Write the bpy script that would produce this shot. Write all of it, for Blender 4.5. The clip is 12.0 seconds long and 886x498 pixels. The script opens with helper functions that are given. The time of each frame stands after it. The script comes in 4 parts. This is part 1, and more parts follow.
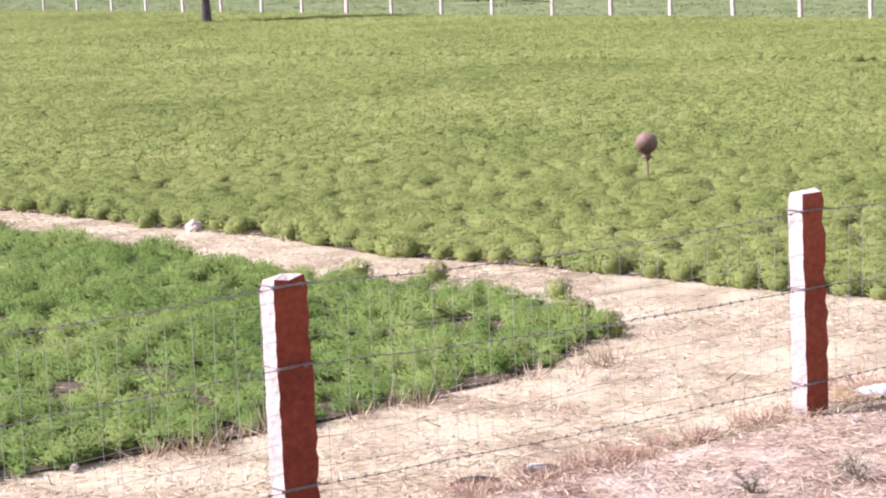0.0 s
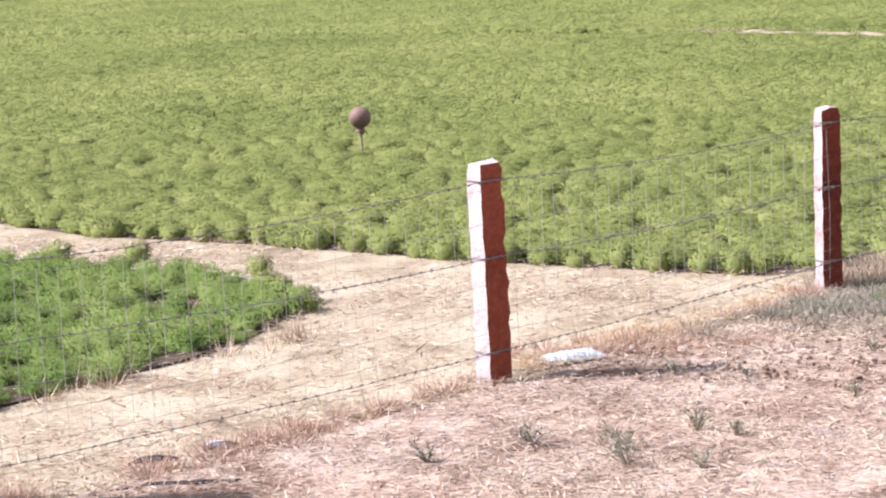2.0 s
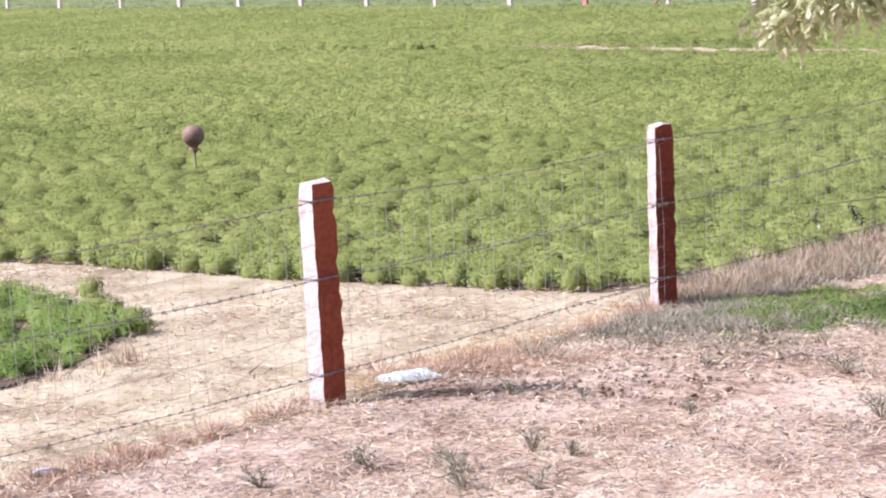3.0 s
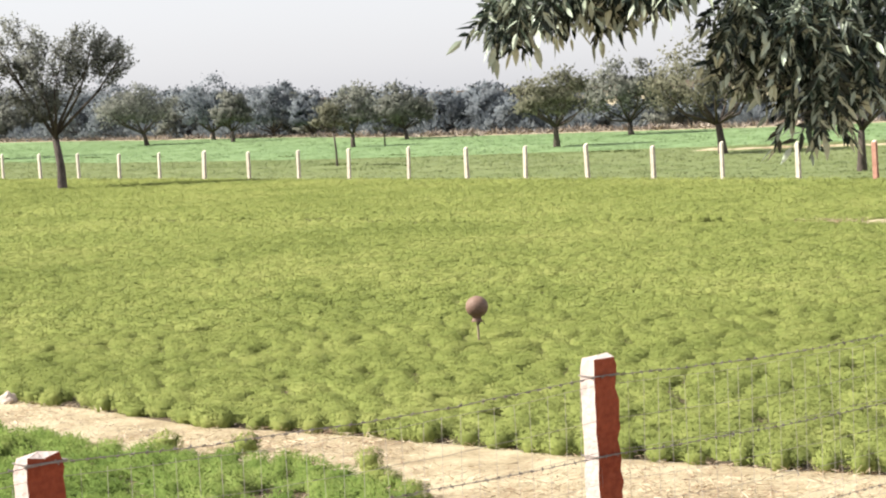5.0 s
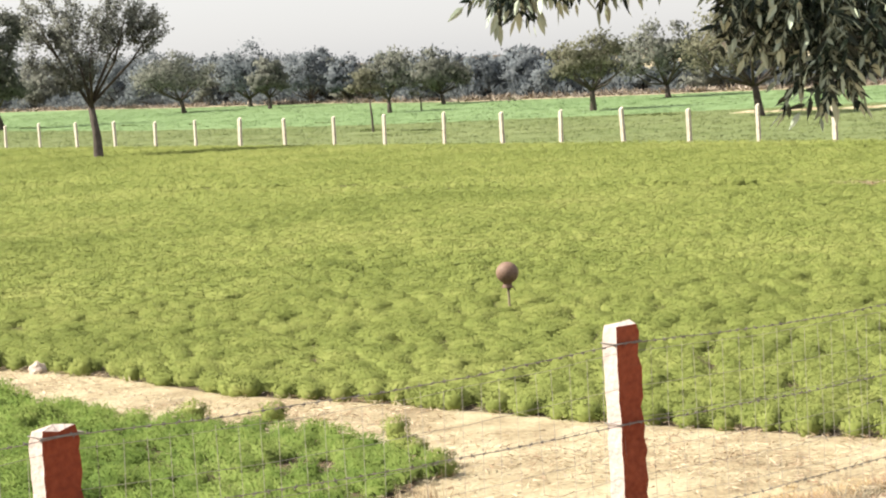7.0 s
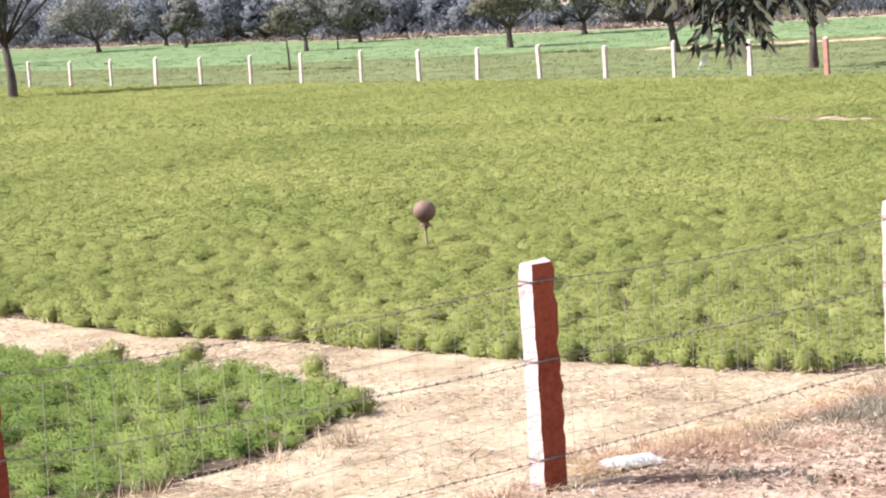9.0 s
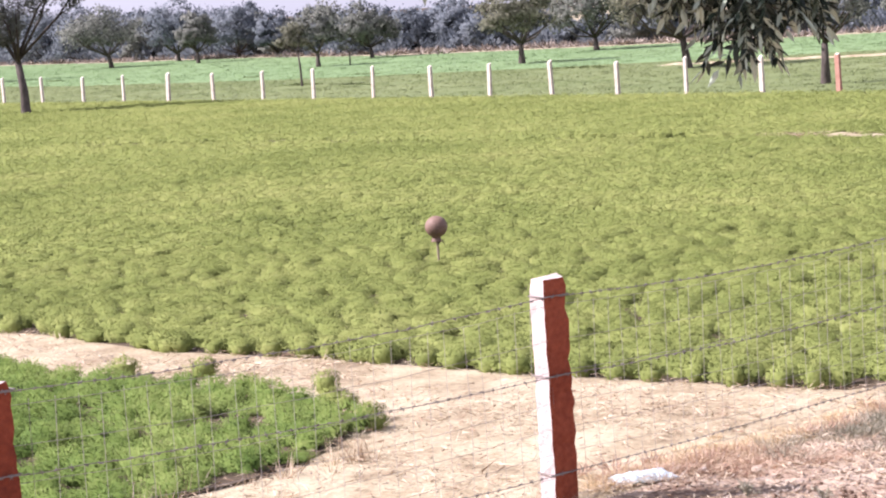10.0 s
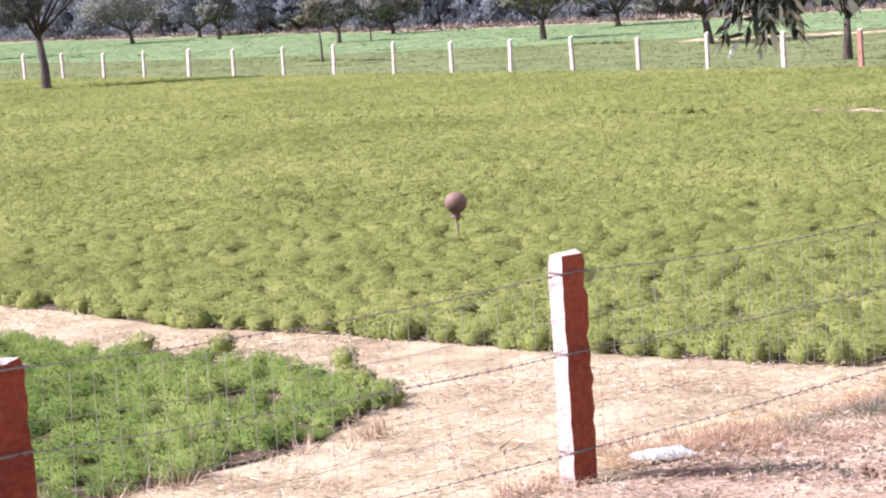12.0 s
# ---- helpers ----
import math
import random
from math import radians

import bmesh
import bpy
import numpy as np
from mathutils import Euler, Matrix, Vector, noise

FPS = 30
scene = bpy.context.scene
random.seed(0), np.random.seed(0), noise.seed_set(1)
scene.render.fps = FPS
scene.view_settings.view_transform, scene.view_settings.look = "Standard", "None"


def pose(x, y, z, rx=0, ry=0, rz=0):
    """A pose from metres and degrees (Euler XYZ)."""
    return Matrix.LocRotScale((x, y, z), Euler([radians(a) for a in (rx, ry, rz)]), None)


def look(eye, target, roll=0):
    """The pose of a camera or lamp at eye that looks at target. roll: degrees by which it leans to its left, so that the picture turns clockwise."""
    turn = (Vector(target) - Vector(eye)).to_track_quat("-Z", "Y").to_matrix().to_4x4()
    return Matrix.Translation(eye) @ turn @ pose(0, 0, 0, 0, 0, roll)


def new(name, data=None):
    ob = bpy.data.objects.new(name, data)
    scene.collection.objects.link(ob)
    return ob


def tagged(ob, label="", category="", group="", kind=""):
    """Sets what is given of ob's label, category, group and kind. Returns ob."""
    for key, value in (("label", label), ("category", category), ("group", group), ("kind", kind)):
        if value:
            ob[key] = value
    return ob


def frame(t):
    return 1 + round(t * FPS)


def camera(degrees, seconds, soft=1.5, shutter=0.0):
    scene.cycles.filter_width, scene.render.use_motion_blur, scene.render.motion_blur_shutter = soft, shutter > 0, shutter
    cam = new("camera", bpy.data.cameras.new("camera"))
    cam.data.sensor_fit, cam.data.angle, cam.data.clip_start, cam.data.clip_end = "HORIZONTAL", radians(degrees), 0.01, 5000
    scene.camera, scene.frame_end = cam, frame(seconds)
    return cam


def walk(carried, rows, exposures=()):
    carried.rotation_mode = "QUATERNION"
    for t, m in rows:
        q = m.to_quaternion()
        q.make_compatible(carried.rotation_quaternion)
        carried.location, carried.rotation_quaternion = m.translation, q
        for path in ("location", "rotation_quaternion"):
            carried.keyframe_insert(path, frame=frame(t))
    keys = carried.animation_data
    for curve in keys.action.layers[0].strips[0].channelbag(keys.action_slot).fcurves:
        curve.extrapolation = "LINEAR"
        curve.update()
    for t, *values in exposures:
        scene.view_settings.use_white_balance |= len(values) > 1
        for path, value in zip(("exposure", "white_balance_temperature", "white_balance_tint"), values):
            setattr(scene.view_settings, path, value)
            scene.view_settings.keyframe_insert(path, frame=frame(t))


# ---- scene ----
cam = camera(21.5, 12.0, soft=2.1)
PATH = [
    (0, (-0.585, 0.208, 3.272), (-1.9843, 19.9746, 0.5668), -2.36),
    (0.5, (-0.531, 0.187, 3.262), (-1.0289, 19.9679, 0.3525), -3.07),
    (1, (-0.415, 0.216, 3.262), (-1.0666, 20.0137, 0.4977), -3.26),
    (1.5, (-0.265, 0.251, 3.251), (-0.8559, 20.0766, 0.6851), -2.01),
    (2, (-0.118, 0.210, 3.244), (0.5830, 19.9705, 0.2421), -2.90),
    (2.5, (-0.080, 0.254, 3.238), (1.9327, 19.9106, 0.1483), -2.56),
    (3, (-0.061, 0.386, 3.242), (2.0166, 20.0598, 0.3063), -2.79),
    (3.5, (-0.058, 0.484, 3.247), (1.1520, 20.3025, 0.8477), -3.86),
    (3.7, (-0.057, 0.507, 3.249), (1.0245, 20.3634, 1.1171), -3.21),
    (5.3, (-0.004, 0.718, 3.230), (-0.5969, 20.6639, 1.8846), -2.70),
    (5.5, (0.023, 0.726, 3.240), (-0.7701, 20.6629, 1.8589), -2.59),
    (6, (0.049, 0.769, 3.243), (-1.1217, 20.6913, 1.9308), -3.18),
    (6.5, (0.070, 0.790, 3.236), (-1.2627, 20.7009, 1.9003), -3.21),
    (7, (0.093, 0.814, 3.235), (-0.5349, 20.7356, 1.5867), -3.32),
    (7.5, (0.117, 0.957, 3.219), (-0.1301, 20.8568, 1.2349), -3.59),
    (7.7, (0.114, 0.932, 3.226), (-0.0797, 20.8301, 1.2183), -3.52),
    (9.3, (0.108, 0.714, 3.251), (0.1576, 20.5880, 1.0139), -3.63),
    (9.5, (0.110, 0.797, 3.240), (0.1334, 20.6830, 1.1036), -3.64),
    (10, (0.110, 0.689, 3.256), (0.0550, 20.5805, 1.1752), -3.58),
    (10.5, (0.118, 0.718, 3.250), (0.0025, 20.6095, 1.1705), -3.64),
    (11, (0.126, 0.720, 3.248), (-0.0011, 20.6019, 1.0799), -3.51),
    (11.5, (0.124, 0.714, 3.248), (-0.0868, 20.5961, 1.0932), -3.53),
    (12, (0.131, 0.805, 3.237), (-0.1186, 20.6743, 0.9673), -3.61),
]
EXPOSURES = [(0.0, 1.07, 5700, 29), (2.5, 1.0, 5680, 26), (3.7, 0.97, 5480, 28), (5.3, 1.1, 6680, 9), (6.5, 1.1, 6750, 9), (7.7, 1.1, 6880, 8), (9.3, 1.14, 5980, 26), (12.0, 1.12, 5880, 31)]
walk(cam, [(t, look(eye, target, roll)) for t, eye, target, roll in PATH], EXPOSURES)

# ---- light: clear sun from the west, hazy pale sky ----
SUN_FROM = Vector((-1.0, 0.03, 0.93))
world = bpy.data.worlds.new("world")
scene.world = world
world.use_nodes = True
wn, wl = world.node_tree.nodes, world.node_tree.links
wn.clear()
sky = wn.new("ShaderNodeTexSky")
sky.sky_type = "NISHITA"
sky.sun_disc = False
sky.sun_elevation = radians(43)
sky.sun_rotation = radians(-93)
sky.air_density, sky.dust_density, sky.ozone_density = 1.0, 0.8, 1.5
bg = wn.new("ShaderNodeBackground")
bg.inputs["Strength"].default_value = 0.086
wout = wn.new("ShaderNodeOutputWorld")
haze = wn.new("ShaderNodeHueSaturation")
haze.inputs["Saturation"].default_value = 0.3
wl.new(sky.outputs["Color"], haze.inputs["Color"])
veil = wn.new("ShaderNodeMixRGB")
veil.inputs["Fac"].default_value = 0.5
veil.inputs["Color2"].default_value = (4.7, 4.8, 5.3, 1)
wl.new(haze.outputs["Color"], veil.inputs["Color1"])
wl.new(veil.outputs["Color"], bg.inputs["Color"])
wl.new(bg.outputs["Background"], wout.inputs["Surface"])
sun = bpy.data.lights.new("sun", "SUN")
sun.energy, sun.angle, sun.color = 4.9, radians(0.55), (1.0, 0.95, 0.88)
new("sun", sun).matrix_world = look(SUN_FROM * 60, (0, 0, 0))


# ---- materials ----
def material(name, stops, scale=3.0, fine=40.0, rough=0.9, bump=0.3, bump_scale=60.0, island=0.0, patch=0.0, patch_scale=0.3,
             per_object=0.0, translucent=0.0, spec=0.2, squash=(1, 1, 1), bump_dist=0.02):
    """Two scales of noise through a ramp of colours, fine relief, and variation by loose piece or by object."""
    m = bpy.data.materials.new(name)
    m.use_nodes = True
    n, l = m.node_tree.nodes, m.node_tree.links
    b = n["Principled BSDF"]
    out = n["Material Output"]
    tc = n.new("ShaderNodeTexCoord")
    geo = n.new("ShaderNodeNewGeometry")
    mp = n.new("ShaderNodeMapping")
    mp.inputs["Scale"].default_value = squash
    l.new(geo.outputs["Position"] if not per_object else tc.outputs["Object"], mp.inputs["Vector"])
    big = n.new("ShaderNodeTexNoise")
    big.inputs["Scale"].default_value, big.inputs["Detail"].default_value = scale, 5
    small = n.new("ShaderNodeTexNoise")
    small.inputs["Scale"].default_value, small.inputs["Detail"].default_value = fine, 4
    l.new(mp.outputs["Vector"], big.inputs["Vector"])
    l.new(mp.outputs["Vector"], small.inputs["Vector"])
    mix = n.new("ShaderNodeMath")
    mix.operation = "MULTIPLY_ADD"
    mix.inputs[1].default_value = 0.45
    half = n.new("ShaderNodeMath")
    half.operation = "MULTIPLY"
    half.inputs[1].default_value = 0.55
    l.new(big.outputs["Fac"], half.inputs[0])
    l.new(small.outputs["Fac"], mix.inputs[0])
    l.new(half.outputs[0], mix.inputs[2])
    fac = mix.outputs[0]
    for amount, source in ((island, geo.outputs["Random Per Island"]), (per_object, None)):
        if amount:
            if source is None:
                source = n.new("ShaderNodeObjectInfo").outputs["Random"]
            shift = n.new("ShaderNodeMath")
            shift.operation = "MULTIPLY_ADD"
            shift.inputs[1].default_value = amount
            less = n.new("ShaderNodeMath")
            less.operation = "SUBTRACT"
            less.inputs[1].default_value = amount / 2
            l.new(source, shift.inputs[0])
            l.new(fac, less.inputs[0])
            l.new(less.outputs[0], shift.inputs[2])
            fac = shift.outputs[0]
    if patch:
        wide = n.new("ShaderNodeTexNoise")
        wide.inputs["Scale"].default_value, wide.inputs["Detail"].default_value = patch_scale, 3
        l.new(geo.outputs["Position"], wide.inputs["Vector"])
        shift = n.new("ShaderNodeMath")
        shift.operation = "MULTIPLY_ADD"
        shift.inputs[1].default_value = patch
        less = n.new("ShaderNodeMath")
        less.operation = "SUBTRACT"
        less.inputs[1].default_value = patch / 2
        l.new(wide.outputs["Fac"], shift.inputs[0])
        l.new(fac, less.inputs[0])
        l.new(less.outputs[0], shift.inputs[2])
        fac = shift.outputs[0]
    ramp = n.new("ShaderNodeValToRGB")
    e = ramp.color_ramp.elements
    e[0].position, e[0].color = stops[0][0], (*stops[0][1], 1)
    e[1].position, e[1].color = stops[-1][0], (*stops[-1][1], 1)
    for pos, col in stops[1:-1]:
        e.new(pos).color = (*col, 1)
    l.new(fac, ramp.inputs["Fac"])
    l.new(ramp.outputs["Color"], b.inputs["Base Color"])
    b.inputs["Roughness"].default_value = rough
    b.inputs["Specular IOR Level"].default_value = spec
    if bump:
        bn = n.new("ShaderNodeTexNoise")
        bn.inputs["Scale"].default_value, bn.inputs["Detail"].default_value = bump_scale, 5
        l.new(mp.outputs["Vector"], bn.inputs["Vector"])
        bp = n.new("ShaderNodeBump")
        bp.inputs["Strength"].default_value, bp.inputs["Distance"].default_value = bump, bump_dist
        l.new(bn.outputs["Fac"], bp.inputs["Height"])
        l.new(bp.outputs["Normal"], b.inputs["Normal"])
    if translucent:
        tr = n.new("ShaderNodeBsdfTranslucent")
        l.new(ramp.outputs["Color"], tr.inputs["Color"])
        ms = n.new("ShaderNodeMixShader")
        ms.inputs["Fac"].default_value = translucent
        l.new(b.outputs["BSDF"], ms.inputs[1])
        l.new(tr.outputs["BSDF"], ms.inputs[2])
        l.new(ms.outputs["Shader"], out.inputs["Surface"])
    return m


M_SOIL = material("field_soil", [(0.3, (0.06, 0.045, 0.028)), (0.7, (0.12, 0.088, 0.055))], 1.5, 30, patch=0.3)
M_TRACK = material("track_sand", [(0.3, (0.22, 0.168, 0.1)), (0.45, (0.335, 0.275, 0.17)), (0.6, (0.435, 0.375, 0.247))], 1.6, 22, bump=0.6, bump_scale=35, patch=0.45, patch_scale=0.8)
M_YARD = material("yard_earth", [(0.36, (0.15, 0.094, 0.062)), (0.47, (0.33, 0.24, 0.17)), (0.6, (0.49, 0.392, 0.292))], 2.2, 20, bump=0.7, bump_scale=30, patch=0.5, patch_scale=0.9)
M_CROP = material("crop_leaf", [(0.25, (0.13, 0.165, 0.04)), (0.5, (0.232, 0.272, 0.074)), (0.78, (0.335, 0.352, 0.115))], 1.2, 7, rough=0.75, bump=0, island=0.1, patch=0.55, patch_scale=0.16, translucent=0.16, spec=0.1)
M_LUSH = material("lush_leaf", [(0.25, (0.07, 0.125, 0.025)), (0.5, (0.17, 0.245, 0.055)), (0.78, (0.31, 0.36, 0.11))], 1.5, 9, rough=0.7, bump=0, island=0.14, patch=0.6, patch_scale=0.7, translucent=0.25, spec=0.1)
M_MEADOW = material("meadow_green", [(0.3, (0.12, 0.155, 0.052)), (0.7, (0.18, 0.21, 0.085))], 0.3, 3, bump=0.3, bump_scale=8, patch=0.5, patch_scale=0.05, squash=(0.4, 1, 1), island=0.15)
M_WHEAT = material("young_wheat", [(0.3, (0.13, 0.21, 0.082)), (0.7, (0.185, 0.27, 0.115))], 0.2, 3, bump=0.3, bump_scale=6, patch=0.5, patch_scale=0.04, squash=(0.3, 1, 1), island=0.15)
M_FAR = material("far_land", [(0.3, (0.3, 0.26, 0.16)), (0.7, (0.42, 0.36, 0.24))], 0.05, 1.5, bump=0)
M_STRAW = material("dry_straw", [(0.2, (0.22, 0.14, 0.085)), (0.5, (0.48, 0.37, 0.24)), (0.8, (0.66, 0.56, 0.4))], 3, 20, rough=0.7, bump=0, island=0.7, translucent=0.15)
M_REDSTRAW = material("reddish_dry_grass", [(0.2, (0.3, 0.18, 0.12)), (0.5, (0.5, 0.34, 0.23)), (0.8, (0.64, 0.5, 0.37))], 3, 20, rough=0.7, bump=0, island=0.7, translucent=0.15)
M_YELLOWSTRAW = material("straw_yellow_grass", [(0.2, (0.42, 0.3, 0.16)), (0.5, (0.62, 0.48, 0.28)), (0.8, (0.72, 0.6, 0.4))], 3, 20, rough=0.7, bump=0, island=0.5, translucent=0.2)
M_WEED = material("grey_green_weed", [(0.2, (0.17, 0.165, 0.11)), (0.8, (0.46, 0.42, 0.31))], 3, 20, bump=0, island=0.6)
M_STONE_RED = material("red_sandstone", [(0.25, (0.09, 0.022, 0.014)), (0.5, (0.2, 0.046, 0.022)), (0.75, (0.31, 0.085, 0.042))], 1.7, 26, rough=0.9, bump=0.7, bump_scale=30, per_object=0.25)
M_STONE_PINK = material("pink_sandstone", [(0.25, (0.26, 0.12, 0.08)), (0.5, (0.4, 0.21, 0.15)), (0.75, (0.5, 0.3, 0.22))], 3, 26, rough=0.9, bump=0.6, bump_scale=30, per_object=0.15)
M_STONE_PALE = material("pale_stone", [(0.25, (0.3, 0.2, 0.17)), (0.45, (0.47, 0.39, 0.35)), (0.75, (0.58, 0.51, 0.46))], 3, 26, rough=0.9, bump=0.6, bump_scale=30, per_object=0.15)
M_STONE_CREAM = material("cream_stone", [(0.25, (0.42, 0.35, 0.27)), (0.5, (0.58, 0.52, 0.42)), (0.75, (0.68, 0.63, 0.53))], 3, 26, rough=0.9, bump=0.4, bump_scale=30, per_object=0.15)
M_WIRE = material("weathered_wire", [(0.3, (0.12, 0.11, 0.1)), (0.7, (0.26, 0.23, 0.2))], 5, 50, rough=0.6, bump=0, spec=0.4)
M_MESHWIRE = material("galvanised_wire", [(0.3, (0.2, 0.18, 0.16)), (0.7, (0.34, 0.31, 0.28))], 5, 50, rough=0.5, bump=0, spec=0.5)
M_CLAY = material("baked_clay", [(0.25, (0.1, 0.058, 0.038)), (0.5, (0.2, 0.125, 0.088)), (0.78, (0.3, 0.2, 0.145))], 6, 40, rough=0.65, bump=0.3, bump_scale=50, per_object=0.1, spec=0.35)
M_WOOD = material("bare_wood", [(0.3, (0.22, 0.16, 0.11)), (0.7, (0.45, 0.36, 0.26))], 6, 60, bump=0.4, squash=(1, 1, 0.15))
M_BARK = material("grey_bark", [(0.3, (0.045, 0.037, 0.03)), (0.7, (0.14, 0.115, 0.095))], 4, 18, bump=0.8, bump_scale=14, squash=(1, 1, 0.3))
M_ROCK = material("pale_rock", [(0.3, (0.45, 0.34, 0.28)), (0.7, (0.7, 0.6, 0.52))], 8, 50, bump=0.6)
M_KHEJRI = material("khejri_leaf", [(0.25, (0.12, 0.13, 0.105)), (0.5, (0.21, 0.22, 0.18)), (0.78, (0.33, 0.33, 0.28))], 0.8, 6, rough=0.7, bump=0, island=0.4, translucent=0.45)
M_OLIVE = material("olive_leaf", [(0.25, (0.12, 0.125, 0.08)), (0.5, (0.19, 0.192, 0.125)), (0.78, (0.28, 0.272, 0.185))], 0.8, 6, rough=0.7, bump=0, island=0.4, translucent=0.45)
# distant foliage: the blue-grey of the haze is put into the leaf colour
M_HAZETREE = material("haze_tinted_leaf", [(0.25, (0.1, 0.12, 0.137)), (0.5, (0.172, 0.197, 0.212)), (0.78, (0.26, 0.278, 0.285))], 0.5, 5, rough=0.8, bump=0, island=0.35, translucent=0.35)
M_BRUSH = material("dry_thorn_brush", [(0.25, (0.15, 0.12, 0.1)), (0.75, (0.42, 0.36, 0.29))], 0.5, 5, bump=0, island=0.6)
# inner shade and sun glints are coloured in: near-black to pale by leaflet
M_NEEM = material("neem_leaflet_glints", [(0.25, (0.01, 0.018, 0.01)), (0.48, (0.035, 0.055, 0.032)), (0.64, (0.36, 0.42, 0.31))], 5, 30, rough=0.45, bump=0.1, bump_scale=80, island=0.95, translucent=0.03, spec=0.3)
# yellow-green leaflets with strong sunlight put into their pale colour
M_NEEM_SUNLIT = material("sunlit_neem_leaflet", [(0.25, (0.34, 0.36, 0.16)), (0.5, (0.55, 0.56, 0.3)), (0.8, (0.72, 0.7, 0.46))], 5, 30, rough=0.35, bump=0.15, bump_scale=80, island=0.5, translucent=0.5, spec=0.5)
M_TWIG = material("green_brown_twig", [(0.3, (0.07, 0.06, 0.035)), (0.7, (0.16, 0.12, 0.08))], 8, 50, bump=0.3)
M_PLASTER = material("white_limewash", [(0.3, (0.74, 0.72, 0.7)), (0.7, (0.85, 0.84, 0.82))], 2, 15, bump=0.1)
M_SACK = material("white_plastic_sack", [(0.35, (0.26, 0.31, 0.32)), (0.5, (0.45, 0.52, 0.53)), (0.7, (0.66, 0.71, 0.71))], 6, 40, rough=0.45, bump=0.5, bump_scale=25, spec=0.4)
M_BLACK = material("black_rubber_scrap", [(0.3, (0.02, 0.018, 0.017)), (0.7, (0.06, 0.05, 0.045))], 8, 50, rough=0.6, bump=0.4)
M_GREY = material("grey_offcut", [(0.3, (0.3, 0.3, 0.3)), (0.7, (0.6, 0.6, 0.58))], 8, 50, rough=0.7, bump=0.4)


# ---- mesh helpers ----
def raw(name, verts, faces, mats, parent=None, label="", smooth=False, slots=None, normals=None):
    """One mesh object from arrays or lists of corners and faces."""
    me = bpy.data.meshes.new(name)
    if isinstance(faces, np.ndarray):
        k = faces.shape[1]
        me.vertices.add(len(verts))
        me.vertices.foreach_set("co", np.asarray(verts, np.float32).ravel())
        me.loops.add(faces.size)
        me.loops.foreach_set("vertex_index", faces.astype(np.int32).ravel())
        me.polygons.add(len(faces))
        me.polygons.foreach_set("loop_start", np.arange(0, faces.size, k, dtype=np.int32))
        me.polygons.foreach_set("loop_total", np.full(len(faces), k, np.int32))
        me.update(calc_edges=True)
    else:
        me.from_pydata([tuple(v) for v in verts], [], faces)
    for m in mats if isinstance(mats, (list, tuple)) else [mats]:
        me.materials.append(m)
    if slots is not None:
        me.polygons.foreach_set("material_index", np.asarray(slots, np.int32))
    if smooth:
        me.polygons.foreach_set("use_smooth", np.ones(len(me.polygons), bool))
    if normals is not None:
        me.attributes.new("custom_normal", "FLOAT_VECTOR", "POINT").data.foreach_set("vector", np.asarray(normals, np.float32).ravel())
    ob = new(name, me)
    if parent:
        ob.parent = parent
    if label:
        tagged(ob, label)
    return ob


def empty(name, m, label, category, group="", kind=""):
    ob = new(name)
    ob.empty_display_size = 0.2
    ob.matrix_world = m
    return tagged(ob, label, category, group, kind)


def tube(points, radii, sides=6, wobble=0.0, rng=None):
    """Corners and faces of a capped tube through points."""
    pts = [Vector(p) for p in points]
    verts, faces = [], []
    for i, p in enumerate(pts):
        d = (pts[min(i + 1, len(pts) - 1)] - pts[max(i - 1, 0)]).normalized()
        a = d.orthogonal().normalized() if abs(d.z) > 0.9 else d.cross(Vector((0, 0, 1))).normalized()
        b = d.cross(a)
        for k in range(sides):
            w = 2 * math.pi * k / sides
            r = radii[i] * (1 + (rng.uniform(-wobble, wobble) if rng else 0))
            verts.append(p + (a * math.cos(w) + b * math.sin(w)) * r)
    for i in range(len(pts) - 1):
        for k in range(sides):
            k2 = (k + 1) % sides
            faces.append((i * sides + k, i * sides + k2, (i + 1) * sides + k2, (i + 1) * sides + k))
    faces.append(tuple(range(sides))[::-1])
    faces.append(tuple(range((len(pts) - 1) * sides, len(pts) * sides)))
    return verts, faces


def join(pieces):
    verts, faces = [], []
    for v, f in pieces:
        o = len(verts)
        verts += list(v)
        faces += [tuple(i + o for i in q) for q in f]
    return verts, faces


def strokes(rng, n, r, h, length, width, up=0.6, flat=0.85, low=0.72):
    """A rounded tuft: n slim triangles standing out of a dome of radius r and height h. Array (n, 3, 3)."""
    az = rng.uniform(0, 2 * np.pi, n)
    rise = np.arcsin(rng.uniform(0.02, 1, n) ** flat)
    shell = rng.uniform(low, 1.0, n)
    ball = np.stack([np.cos(az) * np.cos(rise), np.sin(az) * np.cos(rise), np.sin(rise)], -1)
    base = ball * (r, r, h) * shell[:, None]
    d = ball + (0, 0, up) + rng.normal(0, 0.33, (n, 3))
    d /= np.linalg.norm(d, axis=1, keepdims=True)
    side = np.cross(d, rng.normal(0, 1, (n, 3)))
    side /= np.linalg.norm(side, axis=1, keepdims=True)
    ln = length * rng.uniform(0.6, 1.25, (n, 1))
    wd = width * rng.uniform(0.7, 1.3, (n, 1))
    return np.stack([base - d * ln * 0.3 - side * wd / 2, base - d * ln * 0.3 + side * wd / 2, base + d * ln], 1)


